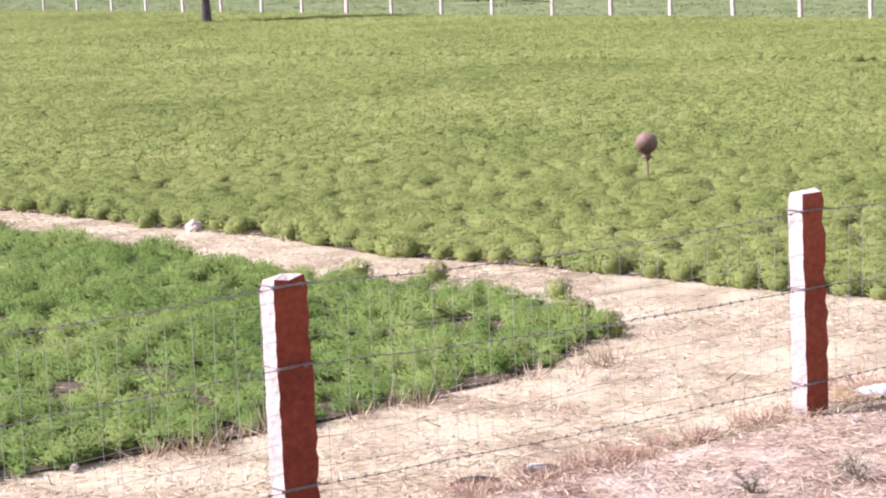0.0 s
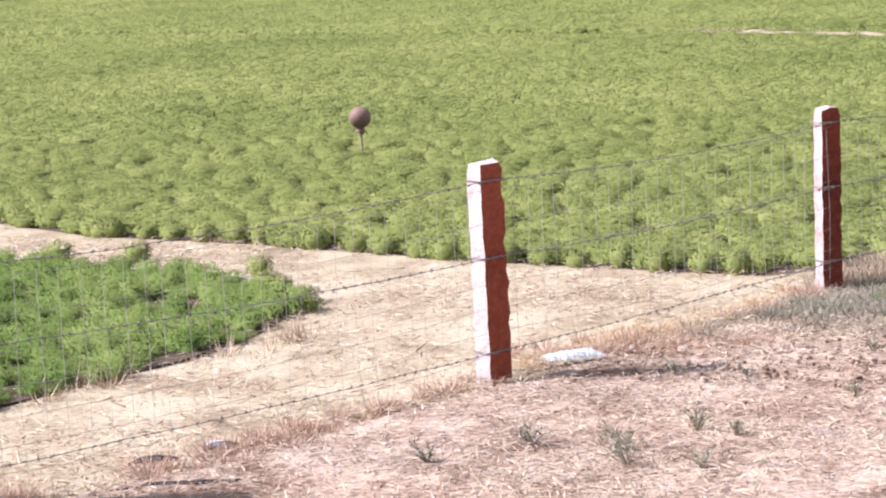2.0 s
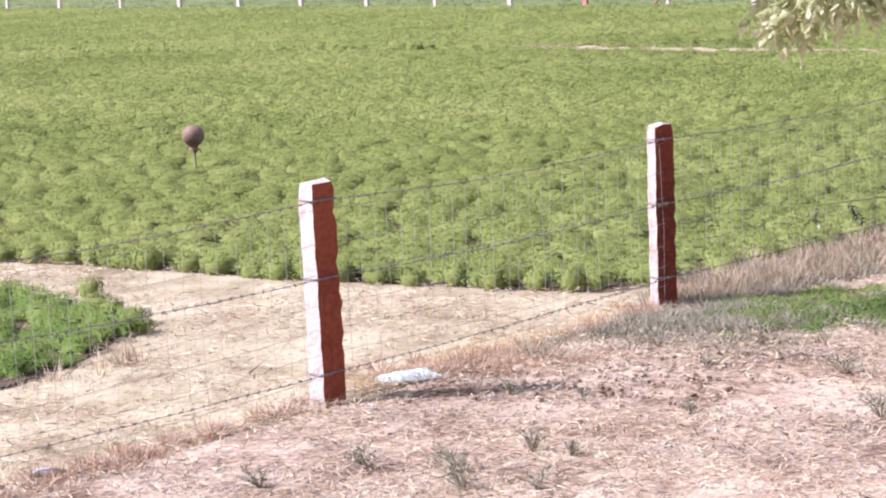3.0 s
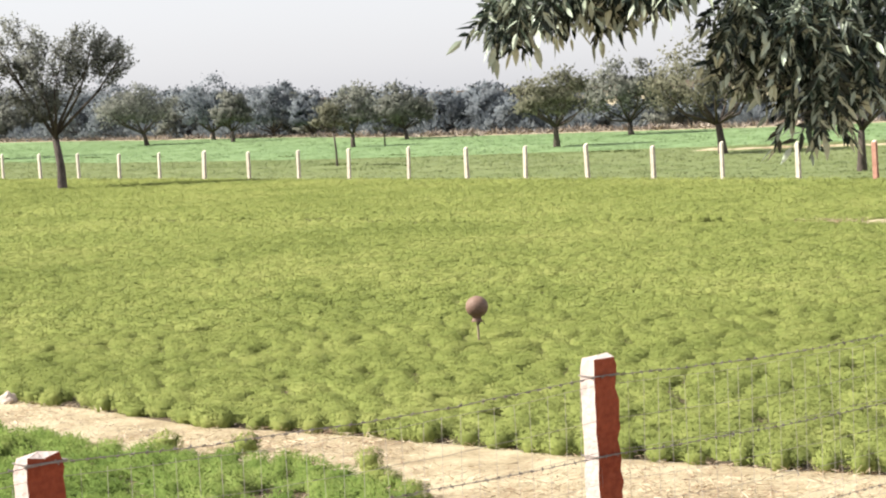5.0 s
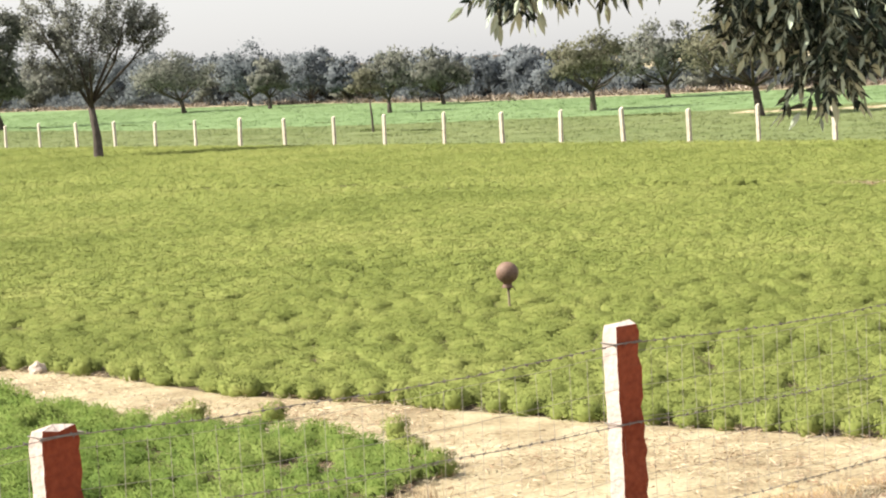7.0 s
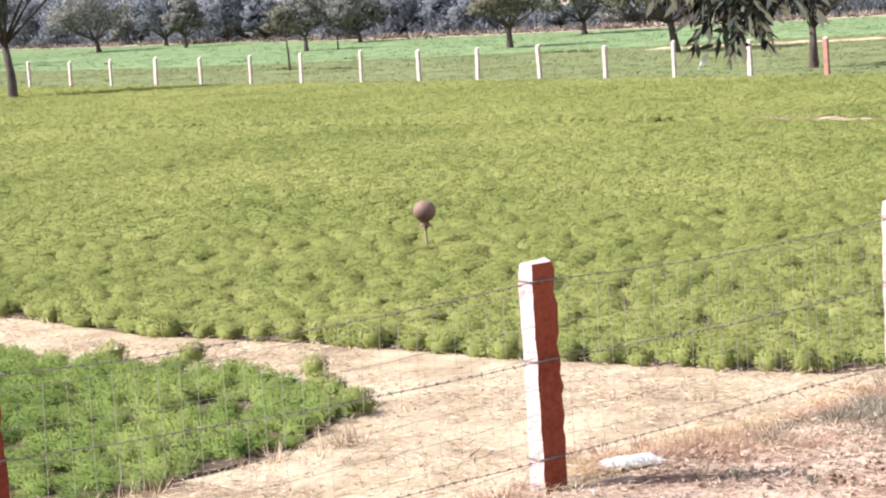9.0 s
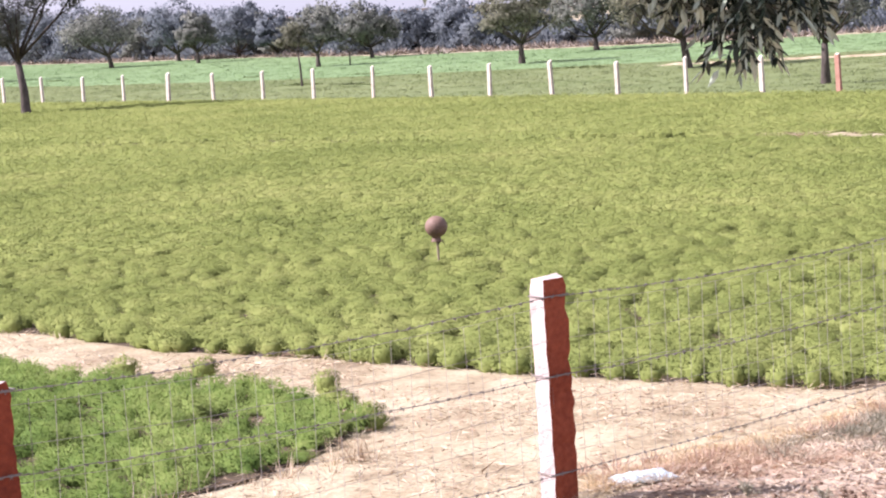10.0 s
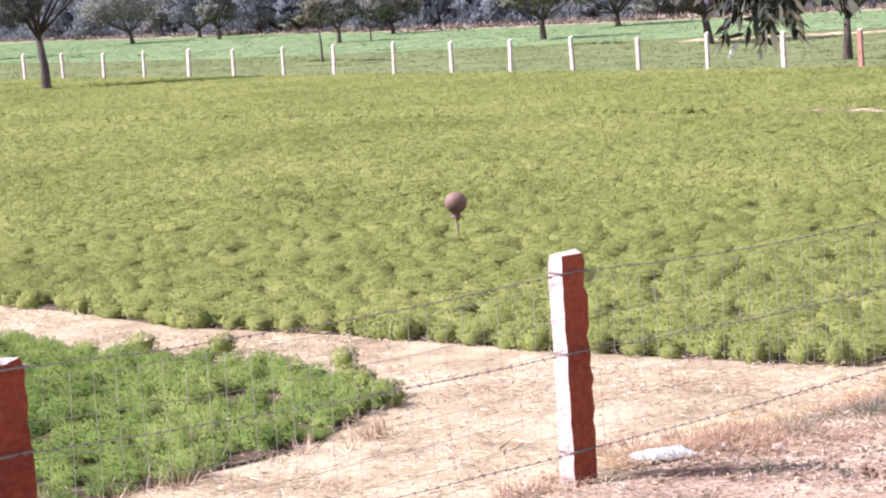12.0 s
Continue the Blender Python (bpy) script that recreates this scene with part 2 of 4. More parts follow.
def dome(rng, r, h, around, rings, rough=0.13):
    """A rough leafy mound: rings of uneven corners, drawn in at the foot. Array of triangles."""
    rows = []
    for i in range(rings):
        e = i / rings
        wide = 0.82 + 0.18 * math.sin(min(e * 3, 1.57)) if e < 0.5 else math.cos((e - 0.5) * 3.0) ** 0.8
        a = 2 * np.pi * (np.arange(around) + 0.5 * (i % 2)) / around
        q = r * wide * (1 + rng.uniform(-rough, rough, around))
        z = h * math.sin(e * np.pi / 2) ** 0.85 * (1 + rng.uniform(-rough, rough, around))
        rows.append(np.stack([np.cos(a) * q, np.sin(a) * q, z], -1))
    top = np.array([0, 0, h * 0.99])
    tris = []
    for lo, hi in zip(rows, rows[1:]):
        for k in range(around):
            k2 = (k + 1) % around
            tris += [(lo[k], lo[k2], hi[k]), (lo[k2], hi[k2], hi[k])]
    tris += [(rows[-1][k], rows[-1][(k + 1) % around], top) for k in range(around)]
    return np.array(tris)


def bush(rng, n, r, h, length, width, low=0.78):
    """A feathery ball of leaf needles on a drawn-in foot, standing free of its neighbours. Array (n, 3, 3)."""
    z = rng.uniform(-0.75, 1, n)
    az = rng.uniform(0, 2 * np.pi, n)
    q = np.sqrt(1 - z * z)
    lobe = 1 + 0.13 * np.sin(3 * az + rng.uniform(0, 6)) + 0.1 * np.sin(5 * az + 4 * z + rng.uniform(0, 6))
    ball = np.stack([np.cos(az) * q, np.sin(az) * q, z], -1)
    base = ball * (r, r, h * 0.5) * (rng.uniform(low, 1.0, n) * lobe)[:, None] + (0, 0, h * 0.46)
    out = ball * (1, 1, 0.8)
    along = np.cross(out, rng.normal(0, 1, (n, 3))) + (0, 0, 0.25)
    along /= np.linalg.norm(along, axis=1, keepdims=True)
    d = along + out * rng.uniform(0.15, 0.9, (n, 1)) + rng.normal(0, 0.15, (n, 3))
    d /= np.linalg.norm(d, axis=1, keepdims=True)
    side = np.cross(d, out + rng.normal(0, 0.22, (n, 3)))
    side /= np.linalg.norm(side, axis=1, keepdims=True)
    ln = length * rng.uniform(0.6, 1.3, (n, 1))
    wd = width * rng.uniform(0.7, 1.3, (n, 1))
    t = np.stack([base - d * ln * 0.4 - side * wd / 2, base - d * ln * 0.4 + side * wd / 2, base + d * ln], 1)
    t[:, :, 2] = np.maximum(t[:, :, 2], 0.0)
    return t


def facing(verts, faces):
    """Turns loose leaves so that their upper side is the one towards the yard."""
    t = verts.reshape(-1, 3, 3)
    n = np.cross(t[:, 1] - t[:, 0], t[:, 2] - t[:, 0])
    flip = 0.15 * n[:, 2] - n[:, 1] < 0
    faces[flip] = faces[flip][:, ::-1]
    return faces


def scatter(templates, rng, xy, z, size, tall, heart=None):
    """Copies of templates (arrays of triangles) set at xy, turned and scaled; returns corners and faces,
    and with a heart (a depth below or above the foot) soft normals that point away from it."""
    which = rng.integers(0, len(templates), len(xy))
    out, soft = [], []
    for k, tpl in enumerate(templates):
        sel = np.where(which == k)[0]
        if not len(sel):
            continue
        a = rng.uniform(0, 2 * np.pi, len(sel))
        c, s = np.cos(a), np.sin(a)
        if heart is not None:
            p = tpl.reshape(-1, 3) - (0, 0, heart)
            p = p / np.linalg.norm(p, axis=1, keepdims=True)
            soft.append(np.stack([c[:, None] * p[:, 0] - s[:, None] * p[:, 1], s[:, None] * p[:, 0] + c[:, None] * p[:, 1], np.broadcast_to(p[:, 2], (len(sel), len(p)))], -1).reshape(-1, 3))
        p = tpl.reshape(-1, 3)
        x = (c[:, None] * p[:, 0] - s[:, None] * p[:, 1]) * size[sel, None] + xy[sel, 0, None]
        y = (s[:, None] * p[:, 0] + c[:, None] * p[:, 1]) * size[sel, None] + xy[sel, 1, None]
        zz = p[:, 2] * tall[sel, None] + z
        out.append(np.stack([x, y, zz], -1).reshape(-1, 3))
    verts = np.concatenate(out)
    faces = np.arange(len(verts)).reshape(-1, 3)
    if heart is None:
        return verts, faces
    return verts, facing(verts, faces), np.concatenate(soft)


def inside(xy, poly):
    x, y = xy[:, 0], xy[:, 1]
    r = np.zeros(len(xy), bool)
    for (x0, y0), (x1, y1) in zip(poly, poly[1:] + poly[:1]):
        hit = (y0 > y) != (y1 > y)
        r ^= hit & (x < (x1 - x0) * (y - y0) / (y1 - y0 + 1e-12) + x0)
    return r


def jittered(rng, x0, x1, y0, y1, step, jitter=0.5):
    gx, gy = np.meshgrid(np.arange(x0, x1, step), np.arange(y0, y1, step))
    gx = gx + (np.arange(len(gx)) % 2)[:, None] * step / 2
    p = np.stack([gx.ravel(), gy.ravel()], -1)
    return p + rng.uniform(-jitter, jitter, p.shape) * step


def wave(xy, f, seed=0.0):
    """A cheap smooth unevenness between -1 and 1."""
    x, y = xy[:, 0] * f + seed, xy[:, 1] * f - seed
    return (np.sin(x + 1.7 * np.sin(y * 0.8)) + np.sin(y * 1.3 + 1.3 * np.sin(x * 0.7 + 2)) + np.sin((x + y) * 2.1 + np.sin(x * 1.9))) / 3


# ---- the plan ----
FENCE = [(-5.35, 9.95), (-2.34, 12.72), (0.72, 15.42), (3.52, 18.07), (6.4, 20.7)]
BORDER = [(-14.0, 34.2), (-6.39, 27.32), (-4.32, 25.43), (-2.86, 23.62), (-1.11, 22.36), (0.6, 20.85), (1.5, 20.15), (2.6, 19.35), (3.2, 18.95), (4.2, 19.2), (6.5, 21.3), (12.0, 26.5)]
PATCH = [(-9.0, 28.3), (-5.85, 24.67), (-4.08, 22.88), (-3.16, 21.7), (-2.3, 21.3), (-1.42, 20.4), (-0.9, 19.45), (-0.68, 18.6), (-0.95, 17.6), (-1.45, 16.75), (-2.15, 16.0), (-2.65, 15.45), (-3.3, 14.93), (-3.76, 14.62), (-6.5, 12.4), (-9.5, 14.5)]
WOOD = [(-110, 322), (-65.4, 260.4), (-50, 242), (-38, 224.5), (-27.4, 206), (-20.5, 198), (-13.4, 187), (-6, 170), (-1.9, 163), (5.7, 155.5), (12.6, 150.5), (17.4, 145.4), (40, 138), (80, 130)]
FAR_POSTS = [(-28.4, 116.51), (-26.08, 113.69), (-23.77, 110.87), (-21.64, 108.28), (-19.41, 105.57), (-17.23, 102.92), (-15.05, 100.26), (-12.98, 97.74), (-10.83, 95.12), (-8.77, 92.61), (-6.63, 90.01), (-4.57, 87.5), (-2.27, 84.7), (-0.17, 82.15), (1.81, 79.74), (3.79, 77.33), (5.76, 74.93), (7.7, 72.57), (9.69, 70.15), (11.58, 67.85), (13.53, 65.47), (15.46, 63.13)]


def border_y(x):
    return np.interp(x, [p[0] for p in BORDER], [p[1] for p in BORDER])


def wood_y(x):
    return np.interp(x, [p[0] for p in WOOD], [p[1] for p in WOOD])


def far_fence_y(x):
    return 81.94 - 1.2171 * x


def sheet(name, outline, z, mat, label, category, step=0.0, bump=0.0):
    """A flat or gently uneven piece of ground with an outline."""
    bm = bmesh.new()
    f = bm.faces.new([bm.verts.new((x, y, z)) for x, y in outline])
    bmesh.ops.triangulate(bm, faces=[f])
    if step:
        for _ in range(12):
            long = [e for e in bm.edges if e.calc_length() > step]
            if not long:
                break
            bmesh.ops.subdivide_edges(bm, edges=long, cuts=1, use_grid_fill=False)
            bmesh.ops.triangulate(bm, faces=bm.faces[:])
        for v in bm.verts:
            if not v.is_boundary:
                v.co.z += bump * (0.5 + noise.noise(v.co * 1.9) + 0.5 * noise.noise(v.co * 6.0))
    me = bpy.data.meshes.new(name)
    bm.normal_update()
    for f in bm.faces:
        if f.normal.z < 0:
            f.normal_flip()
        f.smooth = True
    bm.to_mesh(me)
    bm.free()
    me.materials.append(mat)
    return tagged(new(name, me), label, category, kind="structure")


# ---- ground ----
def grid(name, x0, x1, y0, y1, nx, ny, mat, label, category):
    xs, ys = np.linspace(x0, x1, nx), np.linspace(y0, y1, ny)
    v = np.array([(x, y, 0.0) for y in ys for x in xs])
    f = np.array([(j * nx + i, j * nx + i + 1, (j + 1) * nx + i + 1, (j + 1) * nx + i) for j in range(ny - 1) for i in range(nx - 1)])
    return tagged(raw(name, v, f, mat), label, category, kind="structure")


grid("ground", -1800, 1800, -400, 3200, 20, 20, M_SOIL, "bare brown farm soil reaching to the horizon", "ground")
NEAR_EDGE = [(x, y + 0.1) for x, y in BORDER]
sheet("track", NEAR_EDGE + [(12.0, -14.0), (-14.0, -14.0)], 0.006, M_TRACK, "pale sandy farm track littered with straw", "track", 0.45, 0.012)
sheet("yard", [(-7.2, 7.9), (-2.28, 12.5), (0.82, 15.3), (3.6, 17.95), (6.6, 20.6), (11.5, 20.0), (11.5, -10), (-7.2, -10)], 0.03, M_YARD, "pinkish dry earth strewn with straw beside the fence", "yard", 0.4, 0.02)
sheet("patch_soil", [(x, y) for x, y in PATCH], 0.03, M_SOIL, "moist brown soil under the young crop", "soil")
sheet("meadow", [(-70, 167.6), (34, 41.0), (75, 30), (75, 80), (-70, 250.0)], 0.02, M_MEADOW, "dull green pasture beyond the stone post fence", "pasture")
sheet("wheat_field", [(-110, 256), (-44.2, 172), (-30, 146), (-20.5, 131), (-13.3, 122.7), (-5.2, 115.3), (5.3, 109.6), (11.6, 107.5), (30, 101), (140, 70), (140, 190), (-110, 360)], 0.028, M_WHEAT, "bright green young wheat field before the trees", "wheat field")
sheet("scrub_land", [(x, y - 5) for x, y in WOOD] + [(160, 120), (160, 700), (-160, 700)], 0.036, M_FAR, "dry pale scrub land under the far trees", "scrub land")

# ---- the main crop ----
rng = np.random.default_rng(5)
NEAR_T = [np.concatenate([dome(rng, 0.095, 0.12, 9, 3, 0.12), bush(rng, 520, 0.145, 0.19, 0.026, 0.0085, low=0.78)]) for _ in range(8)]
MID_T = [np.concatenate([dome(rng, 0.1, 0.12, 7, 3, 0.12), bush(rng, 160, 0.155, 0.185, 0.032, 0.017, low=0.8)]) for _ in range(8)]
FAR_T = [np.concatenate([dome(rng, 0.09, 0.1, 5, 2, 0.15), bush(rng, 46, 0.17, 0.18, 0.033, 0.028)]) for _ in range(8)]

pts = jittered(rng, -34, 34, 17, 120, 0.3)
x, y = pts[:, 0], pts[:, 1]
keep = (y > border_y(x) + 0.12) & (y < far_fence_y(x) - 0.3) & (x > -0.3 * y - 1.2) & (x < 0.34 * y + 1.0)
# a sunken row and a bare bund run across the field
ROW = [(-19.5, 78.6), (-13.7, 71.6), (-8.8, 64.3), (-3.8, 60.7), (1.9, 54.4), (5.5, 51.6), (9.0, 49.0)]
past_row = y - np.interp(x, [p[0] for p in ROW], [p[1] for p in ROW]) - 0.2 * np.sin(x * 0.9)
row = (past_row > -0.75) & (past_row < 0.0)
bund = (np.abs((y - 48.7) + 1.15 * (x - 8.0)) < 0.34) & (x > 7.6) & (x < 13.2)
gaps = rng.uniform(0, 1, len(pts)) < 0.006 + 0.02 * (wave(pts, 0.9, 3.0) > 0.2)
# clumps left out beside the pot so that its shadow reads dark
shadow_gap = (np.abs(x - 0.3) < 0.2) & (np.abs(y - 29.85) < 0.22)
kept = keep & ~row & ~bund & ~gaps & ~shadow_gap
pts, past_row = pts[kept], past_row[kept]
edge = pts[:, 1] - border_y(pts[:, 0])
calm = np.interp(pts[:, 1], [28, 55], [1.0, 0.55])
tall = (0.78 + (0.12 * wave(pts, 3.1) + rng.normal(0, 0.1, len(pts))) * calm + 0.08 * wave(pts, 0.35, 7.0)) * np.where(edge < 0.6, 1.25, 1.0)
tall = tall + 0.55 * ((past_row >= 0) & (past_row < 0.5) & (wave(pts, 1.3, 1.0) > -0.25) & (pts[:, 0] < 6.2))
low = (np.abs(pts[:, 0] + 0.05) < 0.25) & (pts[:, 1] > 28.7) & (pts[:, 1] < 30.0)
tall = np.where(low, 0.45, tall)
wide = 1.32 + 0.2 * (1 - calm) + rng.normal(0, 0.16, len(pts)).clip(-0.4, 0.4) + np.where(edge < 0.5, 0.12, 0.0)
# a fuller row of clumps along the track
ex = np.arange(-11.0, 3.1, 0.29)
rim = np.stack([ex, border_y(ex)], -1) + rng.normal(0, 0.05, (len(ex), 2)) + np.array([[0.03, 0.1]])
pts = np.concatenate([pts, rim])
wide = np.concatenate([wide, rng.uniform(0.85, 1.15, len(ex))])
tall = np.concatenate([tall, rng.uniform(0.8, 1.3, len(ex))])
edge = pts[:, 1] - border_y(pts[:, 0])
for lo, hi, rim_only, templates, heart in ((0, 60, True, NEAR_T, 0.03), (0, 33, False, NEAR_T, -0.09), (33, 54, False, MID_T, -0.2), (54, 200, False, FAR_T, -0.45)):
    s = (pts[:, 1] >= lo) & (pts[:, 1] < hi) & ((edge < 0.3) == rim_only)
    v, f, nm = scatter(templates, rng, pts[s], 0.0, wide[s], tall[s].clip(0.22, 1.5), heart=heart)
    tagged(raw("crop_field", v, f, M_CROP, normals=nm), "feathery yellow-green herb crop in dense low clumps", "crop", kind="stuff")

# ---- the lush patch beside the track ----
rng = np.random.default_rng(11)
LUSH_T = [np.concatenate([dome(rng, 0.085, 0.09, 8, 3, 0.15), bush(rng, 290, 0.145, 0.165, 0.03, 0.009, low=0.6), strokes(rng, 26, 0.12, 0.1, 0.08, 0.006, up=1.5)]) for _ in range(6)]
pts = jittered(rng, -10, 0, 12, 29, 0.23)
pts = pts[inside(pts, PATCH) & (pts[:, 0] > -0.3 * pts[:, 1] - 1.2)]
hole = (wave(pts, 1.6, 1.0) > 0.52) & (rng.uniform(0, 1, len(pts)) < 0.5)
pts = pts[~hole & (rng.uniform(0, 1, len(pts)) > 0.09)]
v, f, nm = scatter(LUSH_T, rng, pts, 0.02, 1.16 + rng.normal(0, 0.2, len(pts)), (0.95 + 0.45 * wave(pts, 2.9) + rng.normal(0, 0.22, len(pts))).clip(0.25, 1.6), heart=-0.15)
tagged(raw("crop_patch", v, f, M_LUSH, normals=nm), "bright green young herb crop in a wedge-shaped bed", "crop", kind="stuff")
# loose greyish clumps at the wedge's corner
extra = np.array([(-1.02, 20.5), (-0.82, 19.55), (-0.62, 18.95), (-2.95, 21.95), (-2.2, 21.75), (-0.56, 18.6), (-0.95, 19.9)])
v, f, nm = scatter(NEAR_T, rng, extra, 0.01, np.array([0.9, 0.9, 1.05, 1.1, 1.1, 0.9, 0.9]), np.array([1.1, 0.85, 0.9, 1.2, 1.1, 0.75, 0.8]), heart=0.03)
tagged(raw("herb_clump", v, f, M_CROP, normals=nm), "loose grey-green herb clumps at the bed's edge", "herb", kind="stuff")

# ---- lying straw, dry grass and weeds ----
def litter(rng, pts, z, length, width, lift=0.25):
    n = len(pts)
    a = rng.uniform(0, 2 * np.pi, n)
    d = np.stack([np.cos(a), np.sin(a), rng.normal(0, lift, n)], -1)
    side = np.stack([-np.sin(a), np.cos(a), rng.normal(0, 0.5, n)], -1)
    base = np.stack([pts[:, 0], pts[:, 1], np.full(n, z) + rng.uniform(0, 0.03, n)], -1)
    ln, wd = length * rng.uniform(0.4, 1.5, (n, 1)), width * rng.uniform(0.6, 1.4, (n, 1))
    v = np.stack([base - side * wd / 2, base + side * wd / 2, base + d * ln], 1).reshape(-1, 3)
    v[:, 2] = np.maximum(v[:, 2], z)
    return v, np.arange(len(v)).reshape(-1, 3)


def fence_side(p):
    """How far a place lies beyond the fence line (positive: the field's side)."""
    return (p[:, 1] - 15.42) * 0.727 - (p[:, 0] - 0.72) * 0.687


rng = np.random.default_rng(23)
pts = np.stack([rng.uniform(-4.2, 6.2, 150000), rng.uniform(11.6, 20.5, 150000)], -1)
side = fence_side(pts)
yard = pts[(side < 0.05) & (rng.uniform(0, 1, len(pts)) < 0.55 + 0.4 * wave(pts, 1.6))][:48000]
v, f = litter(rng, yard, 0.045, 0.085, 0.0065)
tagged(raw("straw_litter", v, f, M_STRAW), "broken dry straw lying on the yard", "straw", kind="stuff")
pts = np.stack([rng.uniform(-9.5, 4.0, 170000), rng.uniform(13, 30, 170000)], -1)
ok = (fence_side(pts) > 0.0) & (pts[:, 1] < border_y(pts[:, 0]) + 0.15) & ~inside(pts, PATCH) & (rng.uniform(0, 1, len(pts)) < 0.4 + 0.45 * wave(pts, 1.1, 4.0))
v, f = litter(rng, pts[ok][:60000], 0.018, 0.1, 0.008)
tagged(raw("straw_litter", v, f, M_STRAW), "thin dry straw strewn along the track", "straw", kind="stuff")

pts = np.stack([rng.uniform(-4.2, 6.2, 100000), rng.uniform(11.6, 20.5, 100000)], -1)
dark = pts[(fence_side(pts) < 0.05) & (rng.uniform(0, 1, len(pts)) < 0.35 + 0.5 * wave(pts, 2.3, 5.0))][:22000]
v, f = litter(rng, dark, 0.045, 0.05, 0.009)
tagged(raw("chaff", v, f, M_BRUSH), "brown chaff and bark crumbs on the yard", "chaff", kind="stuff")
pts = np.stack([rng.uniform(-9.5, 4.0, 60000), rng.uniform(13, 30, 60000)], -1)
ok = (fence_side(pts) > 0.0) & (pts[:, 1] < border_y(pts[:, 0]) + 0.15) & ~inside(pts, PATCH) & (rng.uniform(0, 1, len(pts)) < 0.1 + 0.4 * wave(pts, 1.7, 9.0))
v, f = litter(rng, pts[ok][:5000], 0.018, 0.06, 0.008)
tagged(raw("chaff", v, f, M_BRUSH), "brown chaff on the sandy track", "chaff", kind="stuff")
pts = np.stack([rng.uniform(-9, 0, 14000), rng.uniform(13, 28, 14000)], -1)
v, f = litter(rng, pts[inside(pts, PATCH)], 0.034, 0.07, 0.008)
tagged(raw("straw_litter", v, f, M_STRAW), "dry stalks on the bare soil of the bed", "straw", kind="stuff")
GRASS_T = [strokes(rng, 46, 0.09, 0.04, 0.15, 0.0075, up=1.3) for _ in range(6)]
s = rng.uniform(0, 1, 420)
along = np.array(FENCE[0])[None] + s[:, None] * (np.array(FENCE[4]) - np.array(FENCE[0]))[None]
pts = along + rng.normal(0, 0.13, (420, 2)) + np.array([0.05, -0.08])
clump = (wave(pts, 2.6, 2.0) > -0.15) & (pts[:, 0] < 3.4) & (np.hypot(pts[:, 0] - 0.75, pts[:, 1] - 15.35) > 0.2)
v, f = scatter(GRASS_T, rng, pts[clump], 0.03, rng.uniform(0.7, 1.4, clump.sum()), rng.uniform(0.25, 0.7, clump.sum()))
tagged(raw("dry_grass", v, f, M_REDSTRAW), "reddish dry grass along the foot of the fence", "dry grass", kind="stuff")
# the overgrown bank where the fence meets the crop
n = 330
s = rng.uniform(0, 1, n)
pts = np.array([3.75, 18.35])[None] + s[:, None] * np.array([[3.0, 2.2]]) + rng.normal(0, 0.3, (n, 2)) * (0.5 + s[:, None])
pts = pts[np.hypot(pts[:, 0] - 3.52, pts[:, 1] - 18.0) > 0.16]
v, f = scatter(GRASS_T, rng, pts, 0.03, rng.uniform(0.9, 1.5, len(pts)), rng.uniform(0.45, 1.15, len(pts)))
tagged(raw("dry_grass", v, f, M_STRAW), "tall bleached dry grass on the bank by the fence", "dry grass", kind="stuff")
pts = pts + rng.normal(0, 0.1, pts.shape) + np.array([[0.05, -0.1]])
v, f = scatter(GRASS_T, rng, pts, 0.03, rng.uniform(0.9, 1.5, len(pts)), rng.uniform(0.3, 0.85, len(pts)))
tagged(raw("weedy_grass", v, f, M_WEED), "grey-green weeds among the dry grass on the bank", "grass", kind="stuff")
n = 330
pts = np.stack([rng.normal(4.75, 0.5, n), rng.normal(17.45, 0.35, n)], -1)
pts = pts[(pts[:, 0] > 3.7) & (fence_side(pts) < -0.1)]
v, f = scatter(LUSH_T, rng, pts, 0.02, rng.uniform(0.6, 1.1, len(pts)), rng.uniform(0.25, 0.6, len(pts)))
tagged(raw("green_grass", v, f, M_LUSH), "short bright green grass at the foot of the bank", "grass", kind="stuff")
n = 520
pts = np.stack([rng.normal(3.7, 0.75, n), rng.normal(17.3, 0.5, n)], -1)
pts = pts[fence_side(pts) < -0.1]
v, f = scatter(GRASS_T, rng, pts, 0.03, rng.uniform(0.8, 1.5, len(pts)), rng.uniform(0.2, 0.65, len(pts)))
tagged(raw("weedy_grass", v, f, M_WEED), "grey-green weedy grass between earth and bank", "grass", kind="stuff")
n = 36
s = rng.uniform(0, 1, n)
pts = np.array([-3.7, 14.5])[None] + s[:, None] * np.array([[3.1, 3.1]]) + rng.normal(0, 0.09, (n, 2)) + np.array([[0.06, -0.08]])
v, f = scatter([t[::3] for t in GRASS_T], rng, pts, 0.02, rng.uniform(0.8, 1.5, n), rng.uniform(0.6, 1.4, n))
tagged(raw("dry_grass", v, f, M_STRAW), "thin bleached stalks along the bed's edge", "dry grass", kind="stuff")

s = rng.uniform(0, 1, 190)
pts = np.array([0.95, 15.75])[None] + s[:, None] * np.array([[2.5, 2.35]]) + rng.normal(0, 0.13, (190, 2)) * (0.6 + s[:, None])
v, f = scatter(GRASS_T, rng, pts, 0.03, rng.uniform(0.6, 1.1, 190), rng.uniform(0.1, 0.38, 190))
tagged(raw("dry_grass", v, f, M_YELLOWSTRAW), "straw-yellow dry grass along the mesh between posts", "dry grass", kind="stuff")
pts = np.stack([rng.normal(2.05, 0.42, 90), rng.normal(16.2, 0.2, 90)], -1)
v, f = scatter(GRASS_T, rng, pts, 0.03, rng.uniform(0.8, 1.5, 90), rng.uniform(0.12, 0.4, 90))
